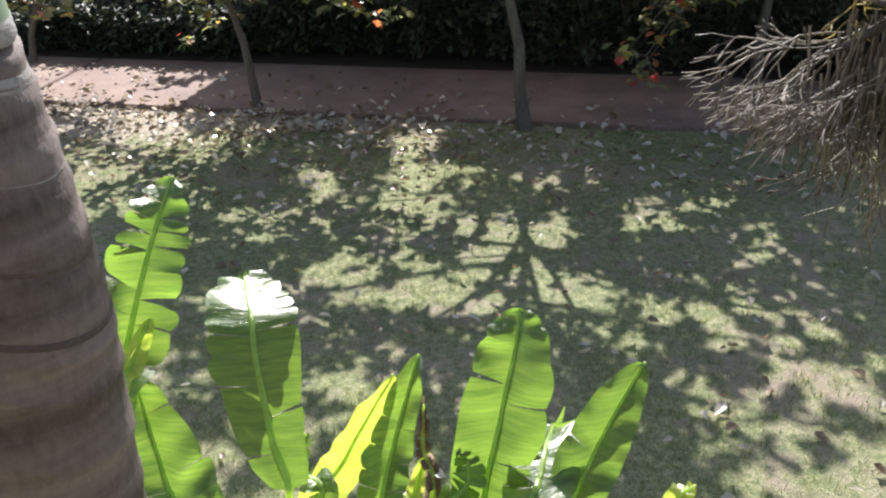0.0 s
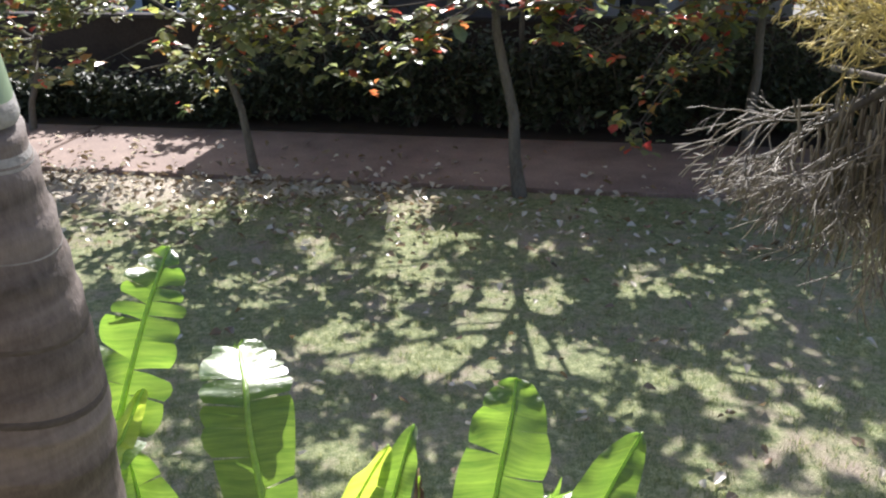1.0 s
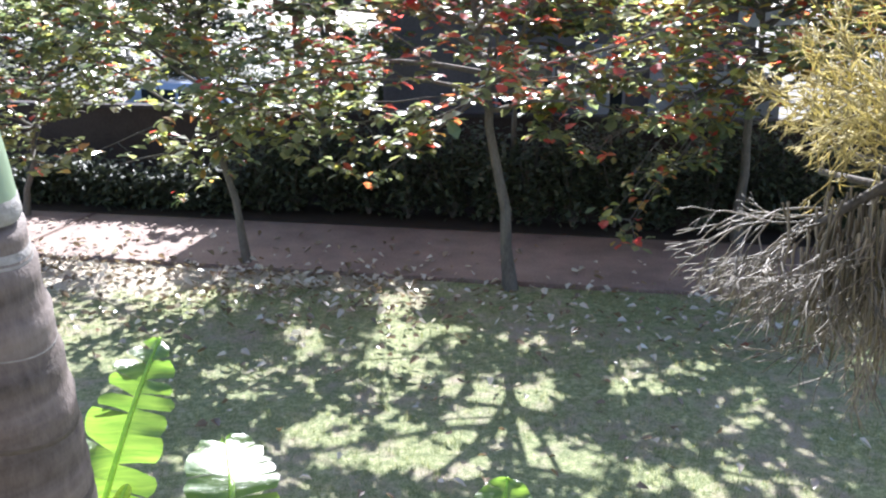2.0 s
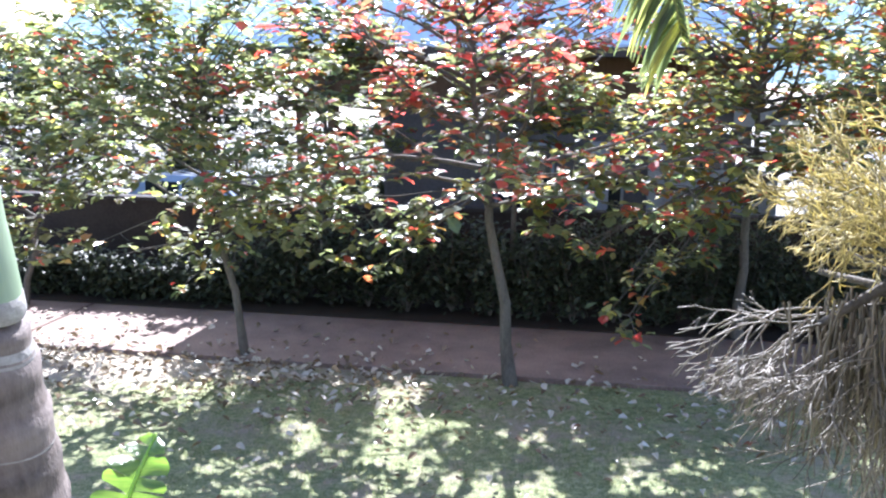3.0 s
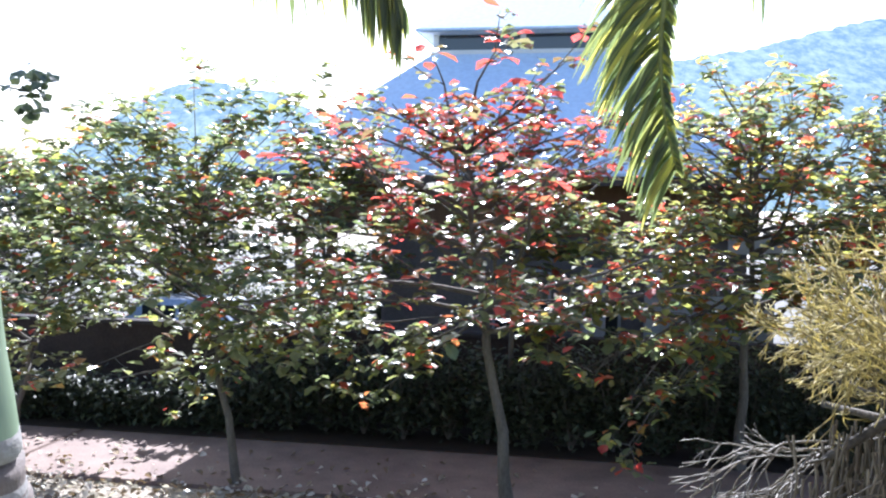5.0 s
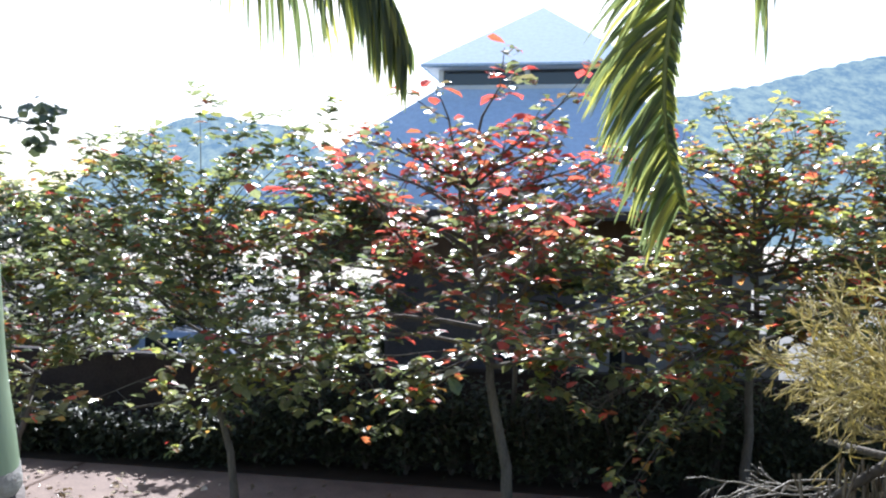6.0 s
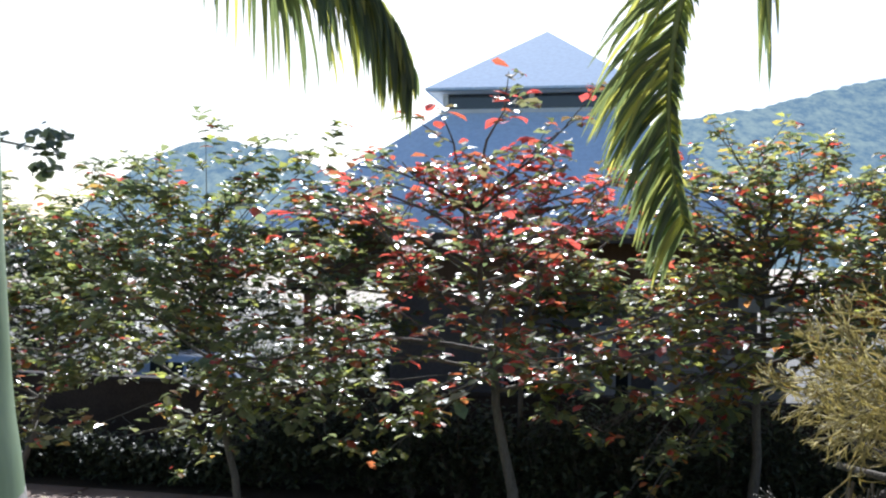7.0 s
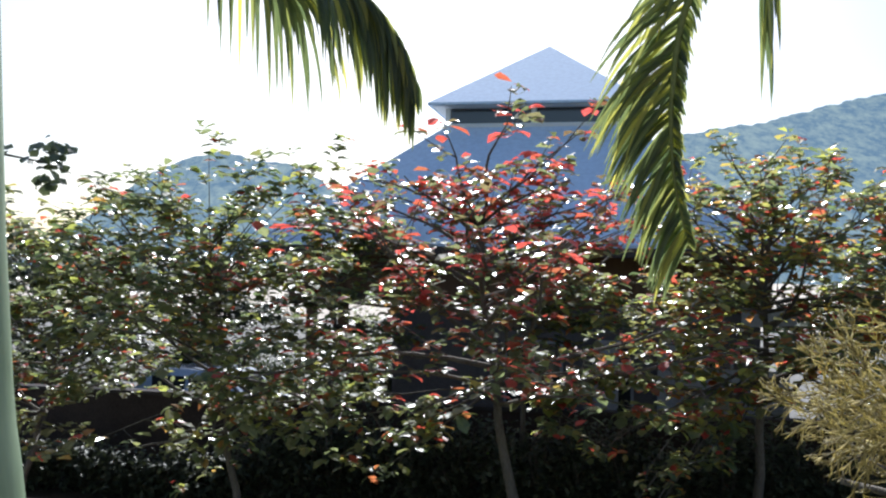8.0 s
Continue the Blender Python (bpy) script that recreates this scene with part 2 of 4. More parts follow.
# ------------------------------------------------------------ neighbour's house
def hip_roof(name, half_u, half_v, z0, top_u, top_v, z1, parent, material, label, thick=0.06):
    bm = bmesh.new()
    rings = []
    for dz in (0, -thick):
        a = [bm.verts.new((x * half_u, y * half_v, z0 + dz)) for x, y in ((-1, -1), (1, -1), (1, 1), (-1, 1))]
        b = [bm.verts.new((x * top_u, y * top_v, z1 + dz)) for x, y in ((-1, -1), (1, -1), (1, 1), (-1, 1))] if top_u else [bm.verts.new((0, top_v, z1 + dz))] * 4
        rings.append((a, b))
    (a, b), (c, d) = rings
    for i in range(4):
        j = (i + 1) % 4
        bm.faces.new((a[i], a[j], b[j], b[i]) if top_u else (a[i], a[j], b[0]))
        bm.faces.new((c[j], c[i], d[i], d[j]) if top_u else (c[j], c[i], d[0]))
        bm.faces.new((a[j], a[i], c[i], c[j]))
        if top_u:
            bm.faces.new((b[i], b[j], d[j], d[i]))
    return part(name, bm, material, parent, label)


HU, HV, HC = 5.44, 5.81, (0.72, 9.36)
house = thing("house", lot(*HC), "neighbour's house with a blue-grey hipped roof and louvred cupola", "house", turn=-11.45)
EAVE, CUP0, CUP1, APEX = 4.62, 7.49, 8.02, 10.22
roof = hip_roof("roof", HU, HV, EAVE, 2.15, 2.15, CUP0 + 0.03, house, M_ROOF, "pale blue-grey painted metal roof")
top_roof = hip_roof("cupola_roof", 2.5, 2.62, CUP1, 0, 1.3, APEX, house, M_ROOF, "pale blue-grey pyramid roof of the cupola")
# standing seams on the slopes that face the view
for half, z0, z1, rise_to, owner in ((HU, EAVE, CUP0, 2.15, roof),):
    depth = HV if half == HU else 2.5
    n = int(half * 2 / 0.42)
    for i in range(1, n):
        u = -half + i * half * 2 / n
        k = min(1.0, (half - abs(u)) / (half - rise_to)) if half > rise_to else 1
        if abs(u) < rise_to:
            k = 1.0
        y1 = -depth + (depth - rise_to) * k
        s = Soup()
        s.tube([(u, -depth, z0 + 0.004), (u, y1, z0 + (z1 - z0) * k + 0.004)], [0.007, 0.007], 4)
        s.object("seam", M_ROOF, owner)
for sx, sy, wx, wy in ((0, -1, HU, 0.05), (0, 1, HU, 0.05), (-1, 0, 0.05, HV), (1, 0, 0.05, HV)):
    part("fascia", boxed((sx * HU - wx, sy * HV - wy, EAVE - 0.24), (sx * HU + wx, sy * HV + wy, EAVE - 0.062), 0.006), M_FASCIA, house, "dark brown fascia board")
part("soffit", boxed((-HU + 0.06, -HV + 0.06, EAVE - 0.22), (HU - 0.06, HV - 0.06, EAVE - 0.16)), M_CEIL, house, "brown boarded ceiling under the eaves")
# walls: a closed block, and an open verandah with posts beside it
part("wall", boxed((-2.6, -4.9, 0), (4.7, 4.2, EAVE - 0.23)), M_HOUSE, house, "grey plastered wall")
for u, v in ((-4.85, 4.2), (-4.45, -4.9), (-3.75, -4.9)):
    part("post", boxed((u - 0.1, v - 0.1, 0), (u + 0.1, v + 0.1, EAVE - 0.23), 0.01), M_CEIL, house, "dark brown verandah post")
part("wall", boxed((-4.95, 4.05, 0), (-3.75, 4.2, EAVE - 0.23)), M_HOUSE, house, "grey plastered wall")
part("beam", boxed((-4.95, -5.0, EAVE - 1.25), (4.9, -4.8, EAVE - 0.235), 0.01), M_CEIL, house, "dark brown beam")
part("parapet", boxed((-4.7, 4.3, 0), (-2.6, 4.5, 1.35), 0.01), M_WHITE, house, "low white parapet")
for u0, u1, z0, z1 in ((-0.3, 0.9, 1.1, 2.7), (1.5, 2.3, 1.0, 2.3), (2.9, 4.2, 1.1, 2.7)):
    w = part("window", boxed((u0, -4.96, z0), (u1, -4.903, z1), 0.008), M_FRAME, house, "grey-blue framed window")
    m = (u0 + u1) / 2
    for a, b in ((u0 + 0.06, m - 0.03), (m + 0.03, u1 - 0.06)):
        part("pane", boxed((a, -4.968, z0 + 0.06), (b, -4.962, z1 - 0.06)), M_GLASS, w, "dark glass pane")
M_PALE = surface("pale_plaster", (0.28, 0.30, 0.34), (0.38, 0.40, 0.45), 1.0, 25, 0.8, 0, 0.2, 0.005)
for u0, u1, z1 in ((1.55, 2.0, 2.75), (2.75, 3.1, 2.75)):
    part("pier", boxed((u0, -5.25, 0), (u1, -5.0, z1), 0.015), M_PALE, house, "pale blue-grey pier")
part("panel", boxed((3.1, -5.18, 0), (5.2, -5.05, 2.25), 0.01), M_PALE, house, "pale blue-grey wall panel")
part("panel", boxed((4.3, -5.3, 3.1), (5.3, -5.2, 3.45), 0.01), M_PALE, house, "pale blue-grey board under the eaves")
# cupola: curb, corner and middle posts, dark glass between
part("cupola_sill", boxed((-2.2, -2.2, CUP0 - 0.02), (2.2, 2.2, CUP0 + 0.09), 0.01), M_WHITE, house, "white sill of the cupola")
for sgn_u, sgn_v in ((-1, -1), (1, -1), (1, 1), (-1, 1)):
    part("cupola_post", boxed((sgn_u * 2.1 - 0.06, sgn_v * 2.1 - 0.06, CUP0 + 0.09), (sgn_u * 2.1 + 0.06, sgn_v * 2.1 + 0.06, CUP1 - 0.05)), M_WHITE, house, "white post")
for u in (-0.05,):
    part("cupola_post", boxed((u - 0.06, -2.16, CUP0 + 0.09), (u + 0.06, -2.04, CUP1 - 0.05)), M_WHITE, house, "white post")
for lo, hi in (((-2.03, -2.1, 0), (-0.12, -2.07, 0)), ((0.02, -2.1, 0), (2.03, -2.07, 0)), ((-2.1, -2.03, 0), (-2.07, 2.03, 0)), ((2.07, -2.03, 0), (2.1, 2.03, 0)), ((-2.03, 2.07, 0), (2.03, 2.1, 0))):
    part("cupola_pane", boxed((lo[0], lo[1], CUP0 + 0.09), (hi[0], hi[1], CUP1 - 0.05)), M_GLASS, house, "dark glass of the cupola")
part("cupola_soffit", boxed((-2.42, -2.54, CUP1 - 0.075), (2.42, 2.54, CUP1 - 0.066)), M_WHITE, house, "white underside of the cupola eaves")


# ------------------------------------------------------------ almond trees
def limb_path(start, way, length, rng, n=5, rise=0.0, wander=0.12):
    pts, d, p = [start.copy()], way.normalized(), start.copy()
    for i in range(n):
        d = (d + Vector((rng.uniform(-1, 1), rng.uniform(-1, 1), rng.uniform(-0.6, 0.6) + rise)) * wander).normalized()
        p = p + d * (length / n)
        pts.append(p.copy())
    return pts


def rosette(soup, tip, way, rng, count, size, pick):
    """Leaves set round the end of a twig, spreading and drooping, as in an Indian almond."""
    a0 = rng.uniform(0, 6.28)
    for k in range(count):
        a = a0 + k * 2.4
        d = Vector((math.cos(a), math.sin(a), rng.uniform(-0.4, 0.3))) + way * 0.3
        base = tip + Vector((rng.uniform(-1, 1), rng.uniform(-1, 1), rng.uniform(-1, 1))) * 0.085
        s = size * rng.uniform(0.6, 1.25)
        up = Vector((rng.uniform(-0.35, 0.35), rng.uniform(-0.35, 0.35), 1))
        leaf(soup, base, d, up, s, s * rng.uniform(0.58, 0.76), pick(base), rng.uniform(0.1, 0.4), rng.uniform(0.0, 0.35))


def almond_tree(base, top, z_low, radius, seed, materials, pick, label, levels=7, leaf_size=0.195, per=8, trunk_r=0.085, density=1.0, hang=(), thin=0.0, sprigs=(), back=0.42):
    rng = random.Random(seed)
    tree = thing("almond_tree", base, label, "tree", "almond trees along the path")
    b, wood, crown = Vector(base), Soup(), Soup()
    axis = [Vector((0, 0, -0.08))]
    n = 9
    for i in range(1, n + 1):
        k = i / n
        axis.append(Vector((top[0] - b.x, top[1] - b.y, top[2] - b.z)) * k + Vector((rng.uniform(-1, 1), rng.uniform(-1, 1), 0)) * 0.06 * (1 if i < n else 0))
    at = lambda k: axis[min(int(k * n), n - 1)].lerp(axis[min(int(k * n), n - 1) + 1], k * n - min(int(k * n), n - 1))
    wood.tube(axis, [trunk_r * (1.25 if i == 0 else 1 - 0.85 * (i / n) ** 0.9) + 0.006 for i in range(n + 1)], 9)
    height = top[2] - b.z
    twigs = []
    for lv in range(levels):
        k = (z_low - b.z) / height + (1 - (z_low - b.z) / height) * (lv / (levels - 0.4)) ** 0.95
        reach = radius * (1.0 - 0.6 * (lv / levels) ** 2.2) * rng.uniform(0.85, 1.1)
        a0 = rng.uniform(0, 6.28)
        count = rng.randint(5, 7) if lv >= levels * 0.42 else rng.randint(7, 9)
        for q in range(count):
            a = a0 + q * 6.283 / count + rng.uniform(-0.3, 0.3)
            way = Vector((math.cos(a), math.sin(a), 0.18 + 0.5 * lv / levels + rng.uniform(-0.3, 0.3)))
            if way.y > 0.3 and lv < levels * back:
                continue
            length = reach * rng.uniform(0.7, 1.1)
            pts = limb_path(at(min(max(k + rng.uniform(-0.05, 0.05), 0.2), 0.985)), way, length, rng, 6, -0.02, 0.27)
            r0 = trunk_r * (0.45 - 0.2 * lv / levels)
            wood.tube(pts, [r0 * (1 - 0.85 * i / 6) + 0.004 for i in range(7)], 5)
            for i in range(1, 7):
                for _ in range(2 if i < 6 else 3):
                    if rng.random() > 0.8 * density * (1 - thin * lv / levels):
                        continue
                    w = (pts[i] - pts[i - 1]).normalized() + Vector((rng.uniform(-1, 1), rng.uniform(-1, 1), rng.uniform(-0.35, 0.55)))
                    tw = limb_path(pts[i], w, length * rng.uniform(0.16, 0.36), rng, 3, 0.08, 0.2)
                    if tw[-1].z < z_low - b.z - 0.25:
                        continue
                    wood.tube(tw, [0.009, 0.007, 0.006, 0.004], 4)
                    twigs.append((tw[-1], (tw[-1] - tw[-2]).normalized()))
                    if rng.random() < 0.6:
                        twigs.append((tw[1], (tw[-1] - tw[-2]).normalized()))
    for z0, dx, dy, dz in hang:
        pts = limb_path(at((z0 - b.z) / height), Vector((dx, dy, dz)), Vector((dx, dy, dz)).length, rng, 6, 0, 0.1)
        wood.tube(pts, [0.02 - 0.0025 * i for i in range(7)], 5)
        for i in range(3, 7):
            for _ in range(rng.choice((1, 2, 2))):
                w = Vector((rng.uniform(-1, 1), rng.uniform(-1, 1), rng.uniform(-0.8, 0.3)))
                tw = limb_path(pts[i], w, rng.uniform(0.12, 0.4), rng, 3, -0.1, 0.2)
                wood.tube(tw, [0.008, 0.006, 0.005, 0.004], 4)
                twigs.append((tw[-1], Vector((0, 0, -0.5))))
    for z0, dx, dy, dz in sprigs:
        pts = limb_path(at((z0 - b.z) / height), Vector((dx, dy, dz)), Vector((dx, dy, dz)).length, rng, 6, 0, 0.05)
        wood.tube(pts, [0.012 - 0.0015 * i for i in range(7)], 5)
        for i in (4, 5, 5, 6, 6, 6, 6):
            twigs.append((pts[i] + Vector((rng.uniform(-1, 1), rng.uniform(-1, 1), rng.uniform(-1, 1))) * 0.2, Vector((0, 0, 1))))
    for tip, way in twigs:
        rosette(crown, tip, way, rng, rng.randint(per - 3, per + 2), leaf_size * (0.8 if tip.z < z_low - 0.5 else 1), lambda p: pick(p, rng))
    wood.object("trunk", M_BARK, tree, "grey-brown bark, slightly leaning", True)
    tagged(crown.object("crown", materials, tree, "broad glossy leaves"), kind="stuff")
    return tree


greens = lambda p, rng: 0 if rng.random() < 0.7 else 1
almond_tree((1.05, 11.88, 0.0), (0.42, 11.95, 4.85), 2.62, 3.1, 11, [M_LEAF_RED, M_LEAF, M_LEAF_MIX], lambda p, rng: 0 if rng.random() < 0.2 + 0.5 * (p.z - 2.6) else (1 if rng.random() < 0.5 else 2),
            "Indian almond tree with red and green leaves beside the path", levels=8, density=0.9, thin=0.86, back=0.6, trunk_r=0.085, sprigs=((4.5, 0.12, -0.1, 0.62), (4.4, -0.5, -0.1, 0.65), (4.4, 0.62, 0.0, 0.75)),
            hang=((2.6, -1.9, -0.5, -0.95), (2.6, -1.45, -0.6, -0.95), (2.6, -2.4, -0.4, -0.4), (2.7, 0.85, -0.5, -0.55), (2.7, -1.1, -0.6, -0.3), (2.75, 1.9, -0.5, -0.2), (2.65, 1.2, -0.3, 0.1), (2.7, 1.7, -0.7, 0.15), (2.7, 0.9, -0.9, 0.1), (2.7, 2.2, -0.2, 0.2), (2.75, 2.5, -0.3, -0.1)))
almond_tree((-2.70, 12.98, 0.0), (-3.3, 13.1, 4.4), 2.0, 2.8, 12, [M_LEAF, M_LEAF_MIX], greens, "Indian almond tree with green leaves beside the path", levels=8, density=0.76, back=0.55, trunk_r=0.06,
            hang=((2.6, 0.3, -0.5, -0.9), (2.4, -0.5, -0.3, -0.85), (2.4, -0.2, -0.5, -1.05), (2.5, 0.75, -0.4, -0.8), (2.4, -1.6, -0.4, -0.6), (2.5, 1.3, -0.4, -0.5)), sprigs=((4.0, -0.1, -0.2, 1.85), (4.0, 0.5, -0.2, 1.5), (3.9, -1.3, -0.2, 1.1), (3.9, 0.9, -0.1, 1.25), (4.0, 1.2, -0.2, 1.55), (4.0, 1.75, -0.1, 1.65), (3.8, 1.5, -0.2, 1.2), (3.8, -0.7, -0.2, 1.2), (3.8, -2.0, -0.1, 0.9), (3.8, 1.9, -0.2, 1.1)))
almond_tree((4.75, 13.9, 0.04), (4.9, 14.0, 4.85), 2.35, 2.7, 13, [M_LEAF_GOLD, M_LEAF], lambda p, rng: 0 if rng.random() < 0.7 else 1, "Indian almond tree with turning leaves behind the pencil bush", levels=8, density=0.85, sprigs=((4.6, 0.9, 0.0, 1.25),),
            hang=((2.7, -1.4, -2.2, -0.7), (2.8, -2.1, -2.3, -1.6), (2.7, -1.2, -2.1, -0.55), (2.9, -2.7, -2.2, -1.0), (2.8, -2.3, -2.4, -1.75), (2.8, -1.6, -2.2, -0.85), (2.9, -2.9, -2.3, -0.7), (2.9, -2.5, -2.2, -1.3), (2.9, -2.75, -2.4, -1.5), (2.9, -2.0, -1.2, 0.1), (2.9, -2.6, -1.0, 0.5), (2.9, -2.3, -0.8, 0.9)))
almond_tree((7.7, 14.6, 0.04), (7.6, 14.6, 4.6), 2.2, 2.6, 17, [M_LEAF_GOLD, M_LEAF], lambda p, rng: 0 if rng.random() < 0.6 else 1, "Indian almond tree with turning leaves at the end of the path", levels=7, density=0.85)
almond_tree((-7.1, 15.85, 0.05), (-6.1, 15.6, 4.05), 1.55, 2.1, 14, [M_LEAF, M_LEAF_MIX], greens, "Indian almond tree with green leaves in the wall bed", levels=7, back=0.6, density=0.92, trunk_r=0.055)
almond_tree((-2.3, 18.0, 0.02), (-1.95, 18.05, 5.1), 2.4, 1.75, 15, [M_LEAF, M_LEAF_MIX], greens, "slender Indian almond tree behind the boundary wall", levels=8, trunk_r=0.085, density=0.6, back=1.0, leaf_size=0.21, sprigs=((5.0, 1.0, -0.3, 0.9),))
almond_tree((1.3, 15.25, 0.05), (1.5, 15.4, 4.1), 2.9, 1.5, 16, [M_LEAF, M_LEAF_MIX], greens, "slender Indian almond tree before the wall", levels=5, trunk_r=0.06, density=0.5, back=1.0)

# a taller neighbour of the row: only the tip of one bough shows against the sky
bough = thing("almond_tree", (-7.9, 12.4, 0.0), "tall Indian almond tree reaching over the row with one dark bough", "tree", "almond trees along the path")
rng = random.Random(61)
wood, tuft = Soup(), Soup()
wood.tube([(0, 0, -0.08), (0.1, 0, 2.6), (0.3, 0, 4.4), (0.9, 0.1, 5.3)], [0.11, 0.09, 0.06, 0.04], 9)
wood.tube([(0.9, 0.1, 5.3), (1.9, 0, 5.55), (2.6, -0.1, 5.42), (2.95, -0.1, 5.28)], [0.035, 0.02, 0.011, 0.006], 6)
for dx, dz, count in ((1.98, 5.6, 5), (2.5, 5.52, 4), (2.62, 5.66, 5), (2.72, 5.72, 6), (2.78, 5.58, 8), (2.70, 5.44, 10), (2.62, 5.30, 10), (2.68, 5.16, 9)):
    for _ in range(count):
        q = Vector((dx + rng.uniform(-0.1, 0.1), -0.1 + rng.uniform(-0.15, 0.15), dz + rng.uniform(-0.07, 0.07)))
        leaf(tuft, q, Vector((rng.uniform(-1, 1), rng.uniform(-0.6, 0.6), rng.uniform(-0.7, 0.3))), Vector((rng.uniform(-0.4, 0.4), -0.7, 0.9)), rng.uniform(0.14, 0.21), rng.uniform(0.13, 0.18), 0, 0.2, 0.15)
for _ in range(34):
    a, k = rng.uniform(0, 6.28), rng.random()
    rosette(tuft, Vector((0.3 - 1.7 * k, rng.uniform(-1, 1), 3.2 + 2.0 * rng.random())), Vector((math.cos(a), math.sin(a), 0.2)), rng, 7, 0.2, lambda p: 0)
wood.object("trunk", M_BARK, bough, "grey-brown bark", True)
tagged(tuft.object("crown", M_LEAF_SHADED, bough, "broad leaves coloured as if in shade"), kind="stuff")


# ------------------------------------------------------------ shrubs in the bed
def shrub(at, size, seed, label, foliage=None, group="shrubs along the wall", big=1.0):
    rng = random.Random(seed)
    sh = thing("shrub", at, label, "shrub", group)
    leaves, wood = Soup(), Soup()
    for _ in range(14):
        a, e = rng.uniform(0, 6.28), rng.uniform(0.5, 1.4)
        end = Vector((math.cos(a) * math.cos(e) * size[0], math.sin(a) * math.cos(e) * size[1], math.sin(e) * size[2]))
        pts = [Vector((0, 0, -0.03)), end * 0.5 + Vector((0, 0, 0.1)), end]
        wood.tube(pts, [0.02, 0.012, 0.005], 5)
        for _ in range(85):
            p = pts[1].lerp(end, rng.uniform(-0.9, 1.1)) + Vector((rng.uniform(-1, 1), rng.uniform(-1, 1), rng.uniform(-1, 1))) * 0.26 * big
            p.z = max(p.z, 0.03)
            d = Vector((rng.uniform(-1, 1), rng.uniform(-1, 1), rng.uniform(-0.5, 0.6)))
            s = rng.uniform(0.09, 0.17) * big
            leaf(leaves, p, d, Vector((rng.uniform(-0.5, 0.5), rng.uniform(-0.5, 0.5), 1)), s, s * 0.5)
    wood.object("stem", M_BARK, sh)
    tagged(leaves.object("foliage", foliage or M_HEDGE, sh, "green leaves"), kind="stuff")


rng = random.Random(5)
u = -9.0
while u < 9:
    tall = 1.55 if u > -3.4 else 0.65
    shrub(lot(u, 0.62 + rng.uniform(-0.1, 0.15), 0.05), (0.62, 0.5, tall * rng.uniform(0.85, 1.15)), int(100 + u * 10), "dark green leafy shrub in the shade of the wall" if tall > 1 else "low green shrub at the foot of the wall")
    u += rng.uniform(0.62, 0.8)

for k, (u, v, h) in enumerate(((-5.12, 7.93, 1.6), (-4.43, 16.23, 2.4), (-6.32, 17.43, 2.6), (-5.85, 3.49, 1.5), (-7.64, 3.13, 1.7), (-8.96, 3.37, 1.9), (-10.46, 3.13, 1.8), (-12.07, 3.25, 2.0), (-6.98, 8.65, 2.2), (-8.85, 9.62, 2.4), (7.03, 3.37, 1.9), (7.66, 4.57, 2.3), (8.74, 3.37, 2.1), (10.04, 3.49, 2.0))):
    shrub(lot(u, v, 0.02), (1.0, 0.75, h), 300 + k, "leafy green garden shrub behind the boundary wall", M_LEAF, "garden shrubs behind the wall", 1.25)
for k in range(7):
    shrub((-1.3 - 1.15 * k, 29.6 + 0.25 * (k % 3), 0.02), (1.0, 0.7, 1.0 + 0.12 * (k % 2)), 340 + k, "low clipped green shrub across the neighbours' yard", M_LEAF_SHADED, "low hedge across the yard", 1.3)
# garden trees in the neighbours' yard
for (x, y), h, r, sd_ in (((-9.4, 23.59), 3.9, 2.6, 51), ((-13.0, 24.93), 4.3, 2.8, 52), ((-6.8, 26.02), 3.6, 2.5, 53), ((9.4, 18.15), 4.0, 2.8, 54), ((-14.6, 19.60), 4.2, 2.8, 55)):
    almond_tree((x, y, 0.0), (x + 0.2, y + 0.1, h + 0.3), 0.9, r, sd_, [M_LEAF_SHADED, M_HEDGE], greens, "dense green garden tree behind the boundary wall", levels=7, leaf_size=0.26, trunk_r=0.1)

